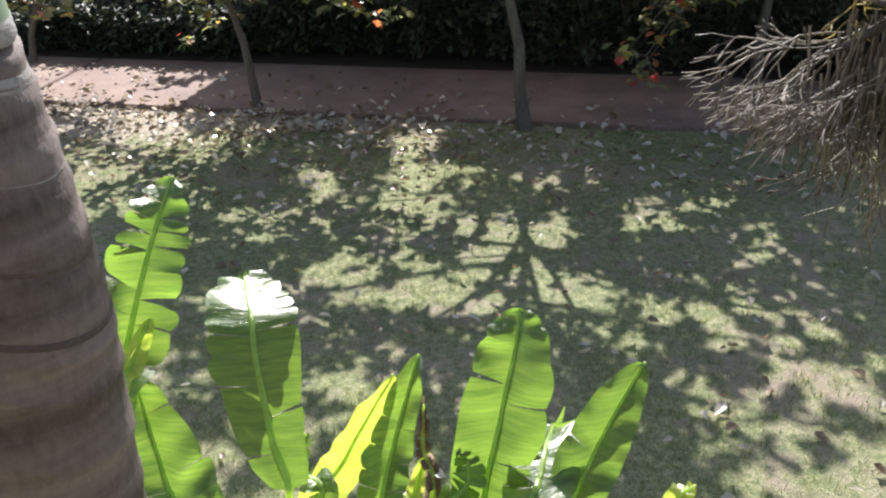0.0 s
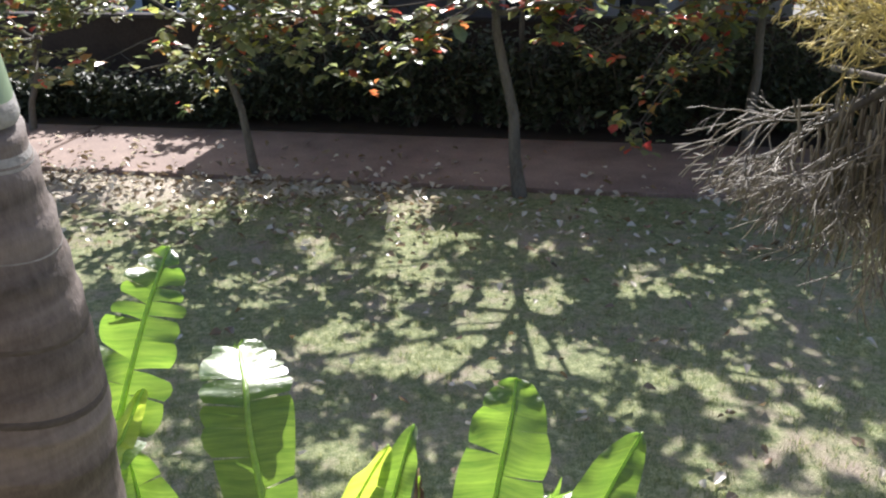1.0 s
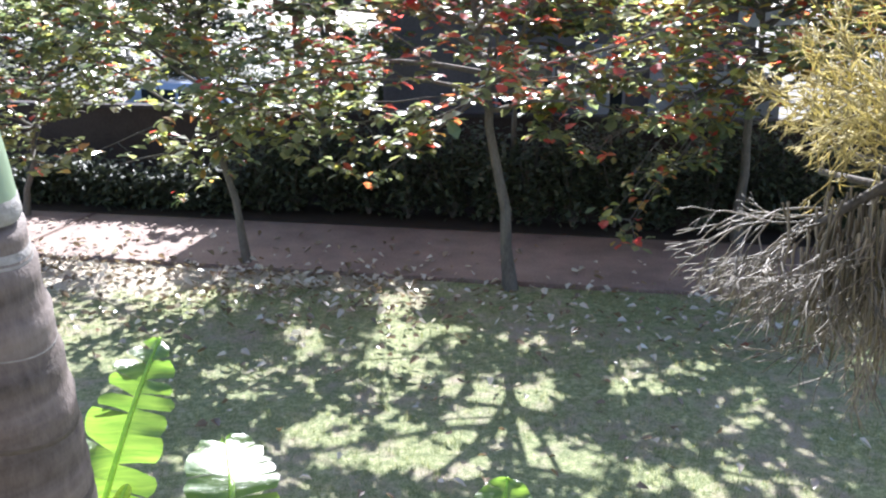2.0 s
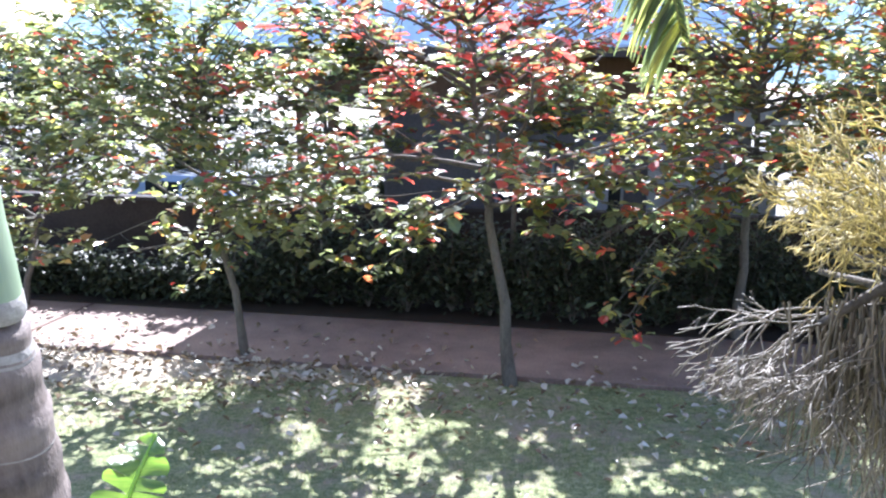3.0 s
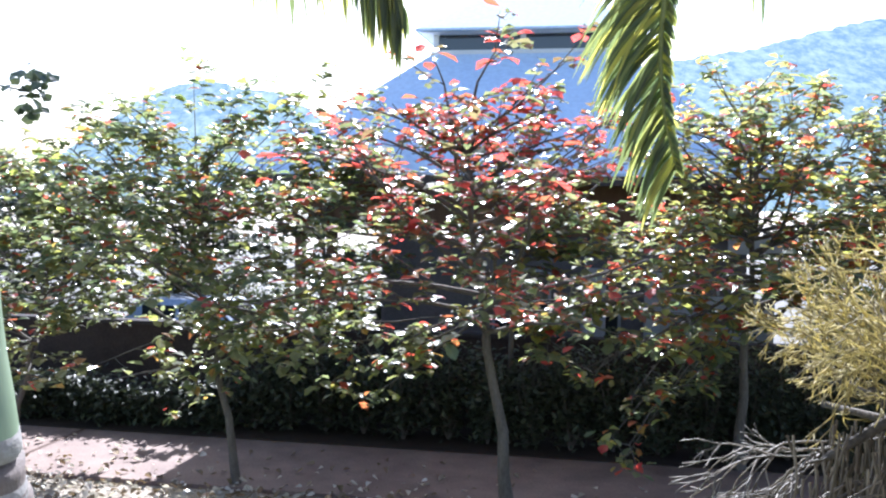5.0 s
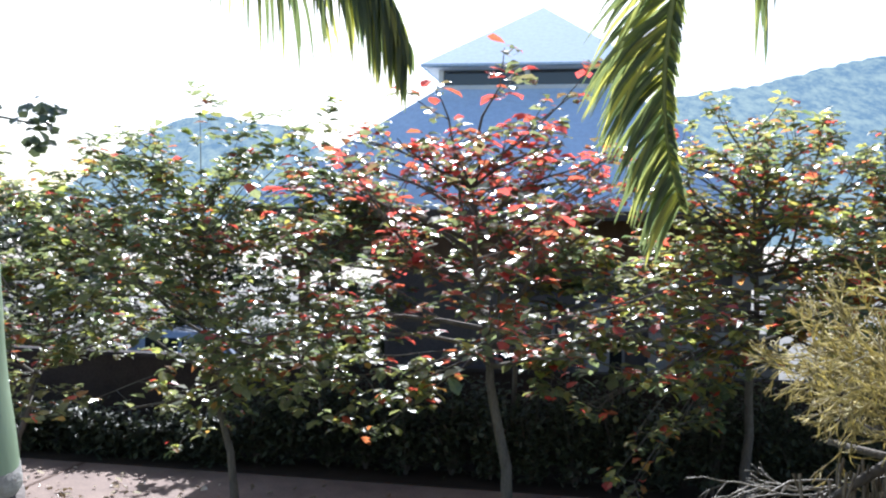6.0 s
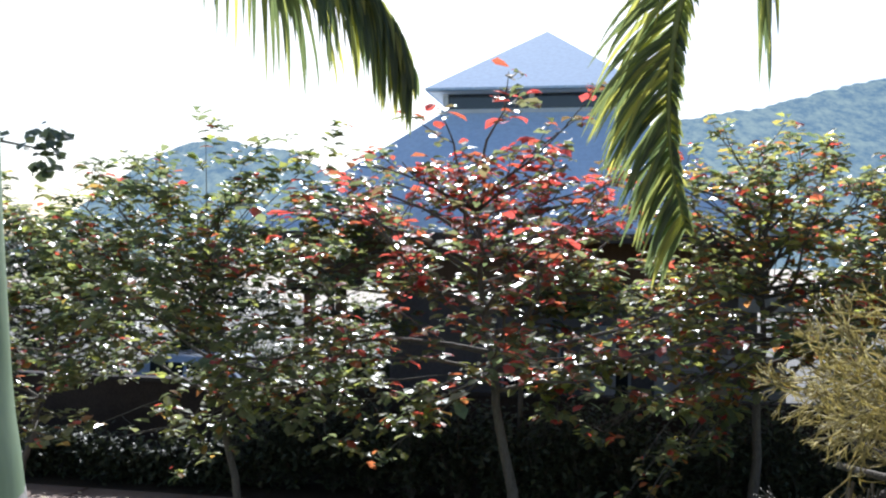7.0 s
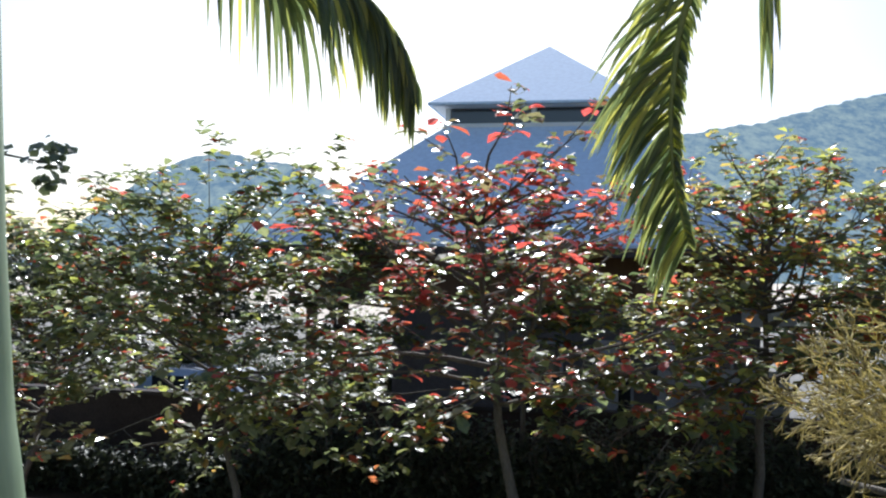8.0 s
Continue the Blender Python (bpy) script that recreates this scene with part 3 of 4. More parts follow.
# ------------------------------------------------------------ parked car behind the wall
def car(at, turn):
    c = thing("car", at, "silver-blue parked car behind the boundary wall", "car", turn=turn)
    paint = surface("car_paint", (0.42, 0.47, 0.55), (0.48, 0.53, 0.60), 0.5, 20, 0.25, 0.4, 0.02, 0.001)
    rubber = surface("tyre_rubber", (0.015, 0.015, 0.015), (0.03, 0.03, 0.03), 5, 40, 0.9)
    prof = [(-2.1, 0.35), (-2.15, 0.75), (-2.0, 1.0), (-1.75, 1.06), (-1.2, 1.62), (-0.9, 1.70), (0.5, 1.70), (0.75, 1.64), (1.35, 1.08), (1.95, 0.98), (2.12, 0.75), (2.1, 0.35)]
    bm = bmesh.new()
    rows = []
    for y, k in ((-0.86, 0.0), (-0.8, 1.0), (0.8, 1.0), (0.86, 0.0)):
        rows.append([bm.verts.new((x, y * (0.84 if z > 1.3 else 1.0), z - (0.05 if k == 0 else 0))) for x, z in prof])
    for a, b in zip(rows, rows[1:]):
        for i in range(len(prof) - 1):
            bm.faces.new((a[i], a[i + 1], b[i + 1], b[i]))
        bm.faces.new((a[-1], a[0], b[0], b[-1]))
    bm.faces.new(rows[0][::-1])
    bm.faces.new(rows[-1])
    part("body", bm, paint, c, "silver-blue painted body", True)
    for (x0, z0), (x1, z1) in (((-1.70, 1.12), (-1.26, 1.57)), ((0.82, 1.58), (1.27, 1.16))):
        bm = bmesh.new()
        n = Vector((z0 - z1, 0, x1 - x0)).normalized() * 0.012
        bm.faces.new([bm.verts.new((x + n.x, y, z + n.z)) for x, y, z in ((x0, -0.62, z0), (x1, -0.58, z1), (x1, 0.58, z1), (x0, 0.62, z0))])
        r = bmesh.ops.extrude_face_region(bm, geom=bm.faces[:])
        bmesh.ops.translate(bm, verts=[v for v in r["geom"] if isinstance(v, bmesh.types.BMVert)], vec=n)
        part("windscreen", bm, M_GLASS, c, "dark tinted windscreen")
    for y in (-0.79, 0.79):
        for x0, x1 in ((-1.1, -0.25), (-0.15, 0.7)):
            part("side_window", boxed((x0, y - 0.02, 1.12), (x1, y + 0.02, 1.55), 0.01), M_GLASS, c, "dark tinted side window")
        for x in (-1.35, 1.3):
            bm = bmesh.new()
            bmesh.ops.create_cone(bm, cap_ends=True, segments=24, radius1=0.33, radius2=0.33, depth=0.2, matrix=Matrix.Translation((x, y, 0.33)) @ Matrix.Rotation(math.pi / 2, 4, "X"))
            part("wheel", bm, rubber, c, "black tyre")


car(lot(-6.7, 6.0, 0.02), -16)

# ------------------------------------------------------------ palm beside the balcony
def ringed_palm():
    palm = thing("palm", (-0.655, 1.2, 0.0), "ringed grey palm trunk with a smooth green crownshaft", "palm tree")
    rng = random.Random(3)

    slope = lambda z: 0.4 * min(1.0, max(0.0, (z - 2.6) / 0.5))  # the rings stand aslant near the top

    def lathe(zs, rs, sides=40):
        bm = bmesh.new()
        rows = []
        for z, r in zip(zs, rs):
            rows.append([bm.verts.new((r * math.cos(2 * math.pi * k / sides) - 0.04 * max(0.0, min(z, 5.2) - 3.3), r * math.sin(2 * math.pi * k / sides), z - slope(z) * r * math.cos(2 * math.pi * k / sides))) for k in range(sides)])
        for a, b in zip(rows, rows[1:]):
            for k in range(sides):
                bm.faces.new((a[k], a[(k + 1) % sides], b[(k + 1) % sides], b[k]))
        bm.faces.new(rows[-1])
        return bm

    girth = lambda z: float(np.interp(z - 0.05 * (z > 3.0), (0.0, 0.8, 2.9, 3.3, 3.43, 3.57, 3.67, 3.77, 3.86, 4.1, 5.3), (0.175, 0.138, 0.136, 0.147, 0.141, 0.126, 0.114, 0.107, 0.096, 0.088, 0.075)))
    zs, rs, z = [], [], -0.05
    while z < 3.72:
        step = rng.uniform(0.09, 0.13) if z < 3.2 else rng.uniform(0.045, 0.07)
        r = girth(z)
        for f, d in ((0.0, 0.0018), (0.12, 0.0022), (0.2, 0.0), (0.6, -0.0005), (0.92, 0.0003)):
            zs.append(z + f * step)
            rs.append(r + d)
        z += step
    part("trunk", lathe(zs, rs), palm_bark(), palm, "grey-brown trunk with leaf-scar rings", True)
    scar = surface("leaf_scar", (0.20, 0.18, 0.165), (0.42, 0.40, 0.38), 14, 60, 0.8, stretch=(1, 1, 2))
    dark_scar = surface("old_leaf_scar", (0.065, 0.052, 0.044), (0.14, 0.115, 0.10), 14, 60, 0.85, stretch=(1, 1, 2))
    for lo, hi in ((3.36, 3.375), (3.47, 3.49), (3.55, 3.575), (3.615, 3.64), (3.668, 3.69)):
        part("scar_ring", lathe([lo, lo + 0.003, hi - 0.003, hi], [girth(lo) - 0.001, girth(lo) + 0.0012, girth(hi) + 0.0012, girth(hi) - 0.001]), dark_scar, palm, "dark old leaf-scar ring", True)
    for lo, hi in ((3.59, 3.605), (3.645, 3.66), (3.70, 3.735), (3.765, 3.80)):
        part("scar_ring", lathe([lo, lo + 0.006, hi - 0.006, hi], [girth(lo) - 0.001, girth(lo) + 0.002, girth(hi) + 0.002, girth(hi) - 0.001]), scar, palm, "pale grey leaf-scar ring", True)
    zc = [3.79 + 0.05 * i for i in range(31)]
    rc = [girth(q) + 0.001 for q in zc]
    part("crownshaft", lathe(zc, rc), surface("crownshaft_green", (0.20, 0.30, 0.17), (0.38, 0.46, 0.33), 3, 30, 0.4, 0, 0.1, 0.003, stretch=(1, 1, 0.2)), palm, "smooth pale green crownshaft", True)
    return palm


def palm_bark():
    m, nt, b, _ = nodes_of("palm_bark")
    bands, grain = tex(nt, "noise", 6, 4, 0.65, stretch=(0.1, 0.1, 1.6)), tex(nt, "noise", 60, 4, 0.7, stretch=(1, 1, 0.5))
    col = ramp(nt, bands, [(0.38, (0.04, 0.03, 0.026)), (0.5, (0.13, 0.10, 0.09)), (0.63, (0.24, 0.20, 0.18))])
    col = mixc(nt, 0.3, col, ramp(nt, grain, [(0.3, (0.09, 0.065, 0.05)), (0.7, (0.32, 0.26, 0.22))]))
    nt.links.new(col, b.inputs["Base Color"])
    b.inputs["Roughness"].default_value = 0.75
    bump(nt, b, grain, 0.5, 0.006)
    return m


palm = ringed_palm()
M_FROND = leaf_material("palm_leaflet", [(0.0, (0.05, 0.08, 0.045)), (0.6, (0.10, 0.13, 0.06)), (0.84, (0.22, 0.24, 0.08)), (1.0, (0.46, 0.42, 0.09))], 0.5, 0.35, 2.5)
M_RACHIS = surface("frond_stalk", (0.14, 0.18, 0.05), (0.25, 0.27, 0.08), 5, 40, 0.5)


def frond(points, seed, n, length, label, left=1.0, right=1.0, fall=0.28, out=0.9):
    """A drooping frond: its stalk along a smooth curve, leaflets hanging from both sides; left and right scale their lengths."""
    rng = random.Random(seed)
    P = [Vector(p) - Vector((-0.655, 1.2, 0)) for p in points]
    fine = []
    for i in range(len(P) - 1):
        p0, p1, p2, p3 = P[max(i - 1, 0)], P[i], P[i + 1], P[min(i + 2, len(P) - 1)]
        for s in range(8):
            t = s / 8
            fine.append(0.5 * (2 * p1 + (p2 - p0) * t + (2 * p0 - 5 * p1 + 4 * p2 - p3) * t * t + (3 * p1 - p0 - 3 * p2 + p3) * t ** 3))
    fine.append(P[-1])
    s = Soup()
    m = len(fine)
    s.tube(fine, [0.026 * (1 - 0.86 * i / m) for i in range(m)], 6)
    f = s.object("frond", M_RACHIS, palm, label, True)
    lf = Soup()
    for k in range(n):
        t = 0.16 + 0.84 * k / n
        i = min(int(t * (m - 1)), m - 2)
        p = fine[i].lerp(fine[i + 1], t * (m - 1) - i)
        d = (fine[i + 1] - fine[i]).normalized()
        side = (Vector((1, -0.25, 0)) - d * d.x * 0.8).normalized()
        for sg, scale in ((-1, left), (1, right)):
            L = length * scale * (0.5 + 0.6 * math.sin(math.pi * min(1, 0.18 + 0.8 * t))) * rng.uniform(0.75, 1.1)
            w0 = (d * 0.75 + side * sg * out * rng.uniform(0.6, 1.25) + Vector((0, rng.uniform(-0.4, 0.4), rng.uniform(-0.35, 0.05)))).normalized()
            q, pts = p.copy(), [p.copy()]
            for j in range(6):
                w0 = (w0 + Vector((0, 0, -fall - 0.04 * j))).normalized()
                q = q + w0 * L / 6
                pts.append(q.copy())
            wd = 0.0095 * rng.uniform(0.75, 1.25)
            cross = w0.cross(Vector((rng.uniform(-0.6, 0.6), 1.0, rng.uniform(-0.3, 0.3)))).normalized()
            verts, faces = [], []
            for j, pt in enumerate(pts):
                h = wd * (0.6, 1.0, 1.05, 0.95, 0.75, 0.45, 0.06)[j]
                verts += [pt - cross * h, pt + Vector((0, 0.3 * h, 0)), pt + cross * h]
            for j in range(6):
                a = 3 * j
                faces += [(a, a + 1, a + 4, a + 3), (a + 1, a + 2, a + 5, a + 4)]
            lf.add(verts, faces)
    tagged(lf.object("foliage", M_FROND, f, "narrow drooping green and yellow leaflets"), kind="stuff")


CROWN = (-0.73, 1.2, 5.2)
frond([CROWN, (-0.3, 2.06, 6.3), (0.65, 3.15, 6.2), (0.98, 3.55, 5.5), (0.896, 3.60, 5.062), (0.865, 3.60, 4.843), (0.857, 3.60, 4.623), (0.879, 3.60, 4.404), (0.930, 3.60, 4.197)], 1, 175, 0.48, "palm frond hanging down with yellow-green leaflets", 1.0, 0.2, 0.07, 1.05)
frond([CROWN, (-1.0, 2.3, 5.6), (-0.705, 3.60, 5.201), (-0.487, 3.60, 5.195), (-0.332, 3.60, 5.122), (-0.220, 3.60, 4.983), (-0.147, 3.60, 4.810)], 2, 140, 0.48, "palm frond hanging over the view", 1.0, 0.55, 0.4, 0.3)
frond([CROWN, (-1.3, 1.94, 6.1), (-1.55, 2.78, 6.2), (-1.75, 3.51, 5.85)], 4, 44, 0.6, "palm frond arching away")
frond([CROWN, (-1.4, 0.847, 5.9), (-2.0, 0.605, 5.9), (-2.6, 0.363, 5.2)], 5, 40, 0.6, "palm frond arching away")
frond([CROWN, (0.1, 1.94, 6.5), (0.95, 3.02, 6.3), (1.24, 3.63, 5.06)], 6, 60, 0.62, "palm frond arching away", 1.0, 1.0, 0.55, 0.25)


# ------------------------------------------------------------ banana-like plants under the balcony
def banana_material(name, low, high, vein, clear=0.5):
    m, nt, b, out = nodes_of(name)
    streak = tex(nt, "noise", 5, 5, 0.65, stretch=(1, 1, 16))
    col = ramp(nt, tex(nt, "noise", 4), [(0.3, low), (0.7, high)])
    col = mixc(nt, 0.55, col, ramp(nt, streak, [(0.35, low), (0.7, vein)]))
    nt.links.new(col, b.inputs["Base Color"])
    b.inputs["Roughness"].default_value = 0.32
    b.inputs["Specular IOR Level"].default_value = 0.9
    b.inputs["Coat Weight"].default_value, b.inputs["Coat Roughness"].default_value = 0.6, 0.3
    bump(nt, b, streak, 0.5, 0.02)
    t = nt.nodes.new("ShaderNodeBsdfTranslucent")
    nt.links.new(mixc(nt, 1.0, col, (2.15, 2.3, 1.0), "MULTIPLY"), t.inputs["Color"])
    mx = nt.nodes.new("ShaderNodeMixShader")
    mx.inputs[0].default_value = clear
    nt.links.new(b.outputs[0], mx.inputs[1])
    nt.links.new(t.outputs[0], mx.inputs[2])
    nt.links.new(mx.outputs[0], out.inputs["Surface"])
    return m


M_BAN = banana_material("banana_leaf_green", (0.055, 0.11, 0.03), (0.12, 0.19, 0.045), (0.20, 0.27, 0.08))
M_BAN_Y = banana_material("banana_leaf_young", (0.27, 0.33, 0.07), (0.36, 0.40, 0.10), (0.46, 0.47, 0.18))
M_RIB = banana_material("banana_midrib", (0.34, 0.44, 0.16), (0.44, 0.52, 0.24), (0.5, 0.56, 0.3), 0.6)
M_STEM = surface("banana_stem", (0.13, 0.17, 0.06), (0.30, 0.30, 0.14), 4, 30, 0.6, stretch=(1, 1, 0.2))


def banana_leaf(plant, spine, width, tilt, seed, material, torn=0.0, fold=0.25, label=""):
    """A paddle leaf along its spine (base to tip): two wings rising from the midrib, torn into strips where torn > 0."""
    fold = fold if isinstance(fold, tuple) else (fold, fold)
    rng = random.Random(seed)
    o = plant.matrix_world.translation
    P = [Vector(p) - o for p in spine]
    N = 48
    pts = []
    for i in range(N + 1):
        t = i / N * (len(P) - 1)
        k = min(int(t), len(P) - 2)
        p0, p1, p2, p3, f = P[max(k - 1, 0)], P[k], P[k + 1], P[min(k + 2, len(P) - 1)], t - k
        pts.append(0.5 * (2 * p1 + (p2 - p0) * f + (2 * p0 - 5 * p1 + 4 * p2 - p3) * f * f + (3 * p1 - p0 - 3 * p2 + p3) * f ** 3))
    across = Vector((math.cos(tilt), math.sin(tilt), 0))
    first = int(N * 0.2)
    s = Soup()
    for sg in (-1, 1):
        groups, cur = [], []
        for i in range(first, N + 1):
            cur.append(i)
            if torn and rng.random() < torn and i < N - 3 and len(cur) > 3:
                groups.append(cur)
                cur = [i]
        groups.append(cur)
        wave = rng.uniform(0, 6)
        for g in groups:
            loose = torn * (1 if len(groups) > 1 else 0)
            sag, swing, roll = rng.uniform(0.0, 0.45) * loose, rng.uniform(-0.3, 0.15) * loose, rng.choice((-2.3, -1.2, -0.4, 0.3, 0.8)) * (loose > 0.2)
            short, gap = 1 - 0.3 * loose * rng.random(), 0.5 * loose * rng.uniform(0.4, 1.0)
            mid = pts[g[len(g) // 2]]
            verts, faces, rows = [], [], 7
            for i in g:
                t = (i - first) / (N - first)
                d = (pts[min(i + 1, N)] - pts[max(i - 1, 0)]).normalized()
                side = (across - d * across.dot(d)).normalized()
                nor = side.cross(d) * (1 if side.cross(d).y < 0 or side.cross(d).z > 0 else -1)
                prof = math.sin(math.pi * (0.06 + 0.94 * t) ** 0.85) ** 0.66 if t < 1 else 0.0
                lobe = (2 * (i - g[0]) / max(len(g) - 1, 1) - 1) ** 2 if len(groups) > 1 and i < N - 4 else 0.0
                W = width * 0.5 * prof * short * (1 - 0.10 * lobe)
                along = (pts[i] - mid).dot(d)
                for r in range(rows):
                    q = r / (rows - 1)
                    ripple = 0.006 * math.sin(i * 1.1 + wave) * q * q + 0.002 * rng.uniform(-1, 1) * q + 0.03 * noise.noise(Vector((i * 0.22, q * 0.8, wave + 3 * sg))) * min(1, 2 * q)
                    verts.append(pts[i] + side * sg * W * q + nor * (fold[sg > 0] * W * q * (1 - 0.5 * q) + ripple + roll * along * q * 0.6)
                                 + d * ((swing + 0.22) * W * q - gap * along * q) + Vector((0, 0, -sag * W * q * q)))
            for a in range(len(g) - 1):
                for r in range(rows - 1):
                    k0 = a * rows + r
                    faces.append((k0, k0 + 1, k0 + rows + 1, k0 + rows) if sg > 0 else (k0, k0 + rows, k0 + rows + 1, k0 + 1))
            s.add(verts, faces)
    lf = s.object("leaf", material, plant, label, True)
    rib = Soup()
    rib.tube(pts, [0.015 * (1 - 0.8 * i / N) + 0.002 for i in range(N + 1)], 6)
    rib.object("midrib", M_RIB, lf, "pale green midrib", True)


def banana_plant(at, leaves, label, stem_h=0.8):
    plant = thing("banana_plant", at, label, "banana plant", "banana plants under the balcony")
    s = Soup()
    s.tube([(0, 0, -0.04), (0.01, 0, stem_h * 0.5), (0, 0, stem_h)], [0.085, 0.065, 0.045], 12)
    s.object("stem", M_STEM, plant, "sheathed green-brown stem", True)
    bpy.context.view_layer.update()
    top = (at[0], at[1], stem_h * 0.92)
    for spine, width, tilt, seed, mat, torn, fold, lab in leaves:
        banana_leaf(plant, [top] + spine, width, tilt, seed, mat, torn, fold, lab)


M_DRY = surface("dry_leaf", (0.10, 0.06, 0.035), (0.30, 0.20, 0.12), 8, 50, 0.8)
banana_plant((-1.2, 2.72, 0.0), [
    ([(-1.23, 2.75, 1.96), (-1.15, 2.84, 2.28), (-1.07, 2.92, 2.54), (-1.02, 3.00, 2.69), (-0.98, 3.10, 2.80)], 0.33, 0.1, 21, M_BAN, 0.6, (0.1, 0.45), "torn green leaf arching up"),
    ([(-0.64, 2.66, 1.57), (-0.67, 2.78, 1.90), (-0.72, 2.90, 2.14), (-0.74, 3.00, 2.26), (-0.78, 3.14, 2.28), (-0.82, 3.29, 2.28), (-0.83, 3.31, 2.28)], 0.37, 0.0, 27, M_BAN, 0.2, (0.05, -0.2), "broad torn green leaf shining in the sun"),
    ([(-0.99, 2.60, 1.55), (-1.06, 2.70, 1.79), (-1.16, 2.85, 2.11)], 0.36, 0.3, 23, M_BAN, 0.1, (0.2, 0.9), "green leaf with the light through it"),
    ([(-1.19, 2.65, 2.03), (-1.13, 2.75, 2.22), (-1.06, 2.85, 2.36)], 0.10, 0.6, 24, M_BAN_Y, 0.0, 0.8, "rolled young leaf"),
    ([(-0.52, 2.70, 1.61), (-0.60, 2.80, 1.72), (-0.57, 2.95, 1.76)], 0.14, 0.2, 26, M_BAN, 0.7, 0.2, "shredded green leaf"),
], "banana plant with torn sunlit leaves on the lawn")
banana_plant((-0.45, 2.96, 0.0), [
    ([(-0.56, 2.90, 1.35), (-0.42, 3.00, 1.64), (-0.23, 3.10, 1.94)], 0.22, 0.5, 31, M_BAN_Y, 0.0, (0.5, 0.35), "young yellow-green leaf"),
    ([(-0.31, 2.85, 1.39), (-0.24, 3.00, 1.66), (-0.13, 3.15, 2.00)], 0.20, -0.3, 32, M_BAN, 0.1, (1.1, 0.5), "narrow upright green leaf"),
    ([(-0.10, 2.90, 1.43), (-0.12, 3.00, 1.66), (-0.11, 3.00, 1.86)], 0.07, 0.0, 35, M_DRY, 0.5, 0.6, "dry brown leaf"),
    ([(-0.20, 2.90, 1.31), (-0.16, 3.00, 1.43), (-0.10, 3.10, 1.58)], 0.08, 0.0, 33, M_BAN_Y, 0.0, 0.3, "pale young leaf"),
], "small banana plant with a young yellow-green leaf", 0.6)
banana_plant((0.3, 2.9, 0.0), [
    ([(0.12, 2.90, 1.33), (0.19, 3.00, 1.79), (0.25, 3.10, 2.04), (0.28, 3.20, 2.17)], 0.35, 0.05, 41, M_BAN, 0.14, (0.1, 1.1), "broad upright green leaf"),
    ([(0.44, 2.85, 1.40), (0.60, 3.00, 1.70), (0.78, 3.15, 1.94)], 0.25, -0.35, 42, M_BAN, 0.08, (1.3, 0.1), "folded green leaf"),
    ([(0.27, 2.70, 1.49), (0.34, 2.88, 1.60), (0.38, 3.05, 1.61), (0.44, 3.35, 1.47), (0.48, 3.60, 1.31)], 0.34, 0.1, 43, M_BAN, 0.25, (-0.1, -0.1), "torn leaf glinting in the sun"),
    ([(-0.03, 2.80, 1.40), (0.06, 2.90, 1.57), (0.03, 3.00, 1.71)], 0.16, 0.1, 46, M_BAN, 0.6, 0.1, "torn green leaf"),
    ([(0.80, 2.80, 1.32), (0.88, 2.85, 1.50), (0.95, 2.90, 1.51)], 0.12, 0.0, 44, M_BAN_Y, 0.0, 0.3, "pale young leaf"),
], "banana plant with broad upright leaves on the lawn")


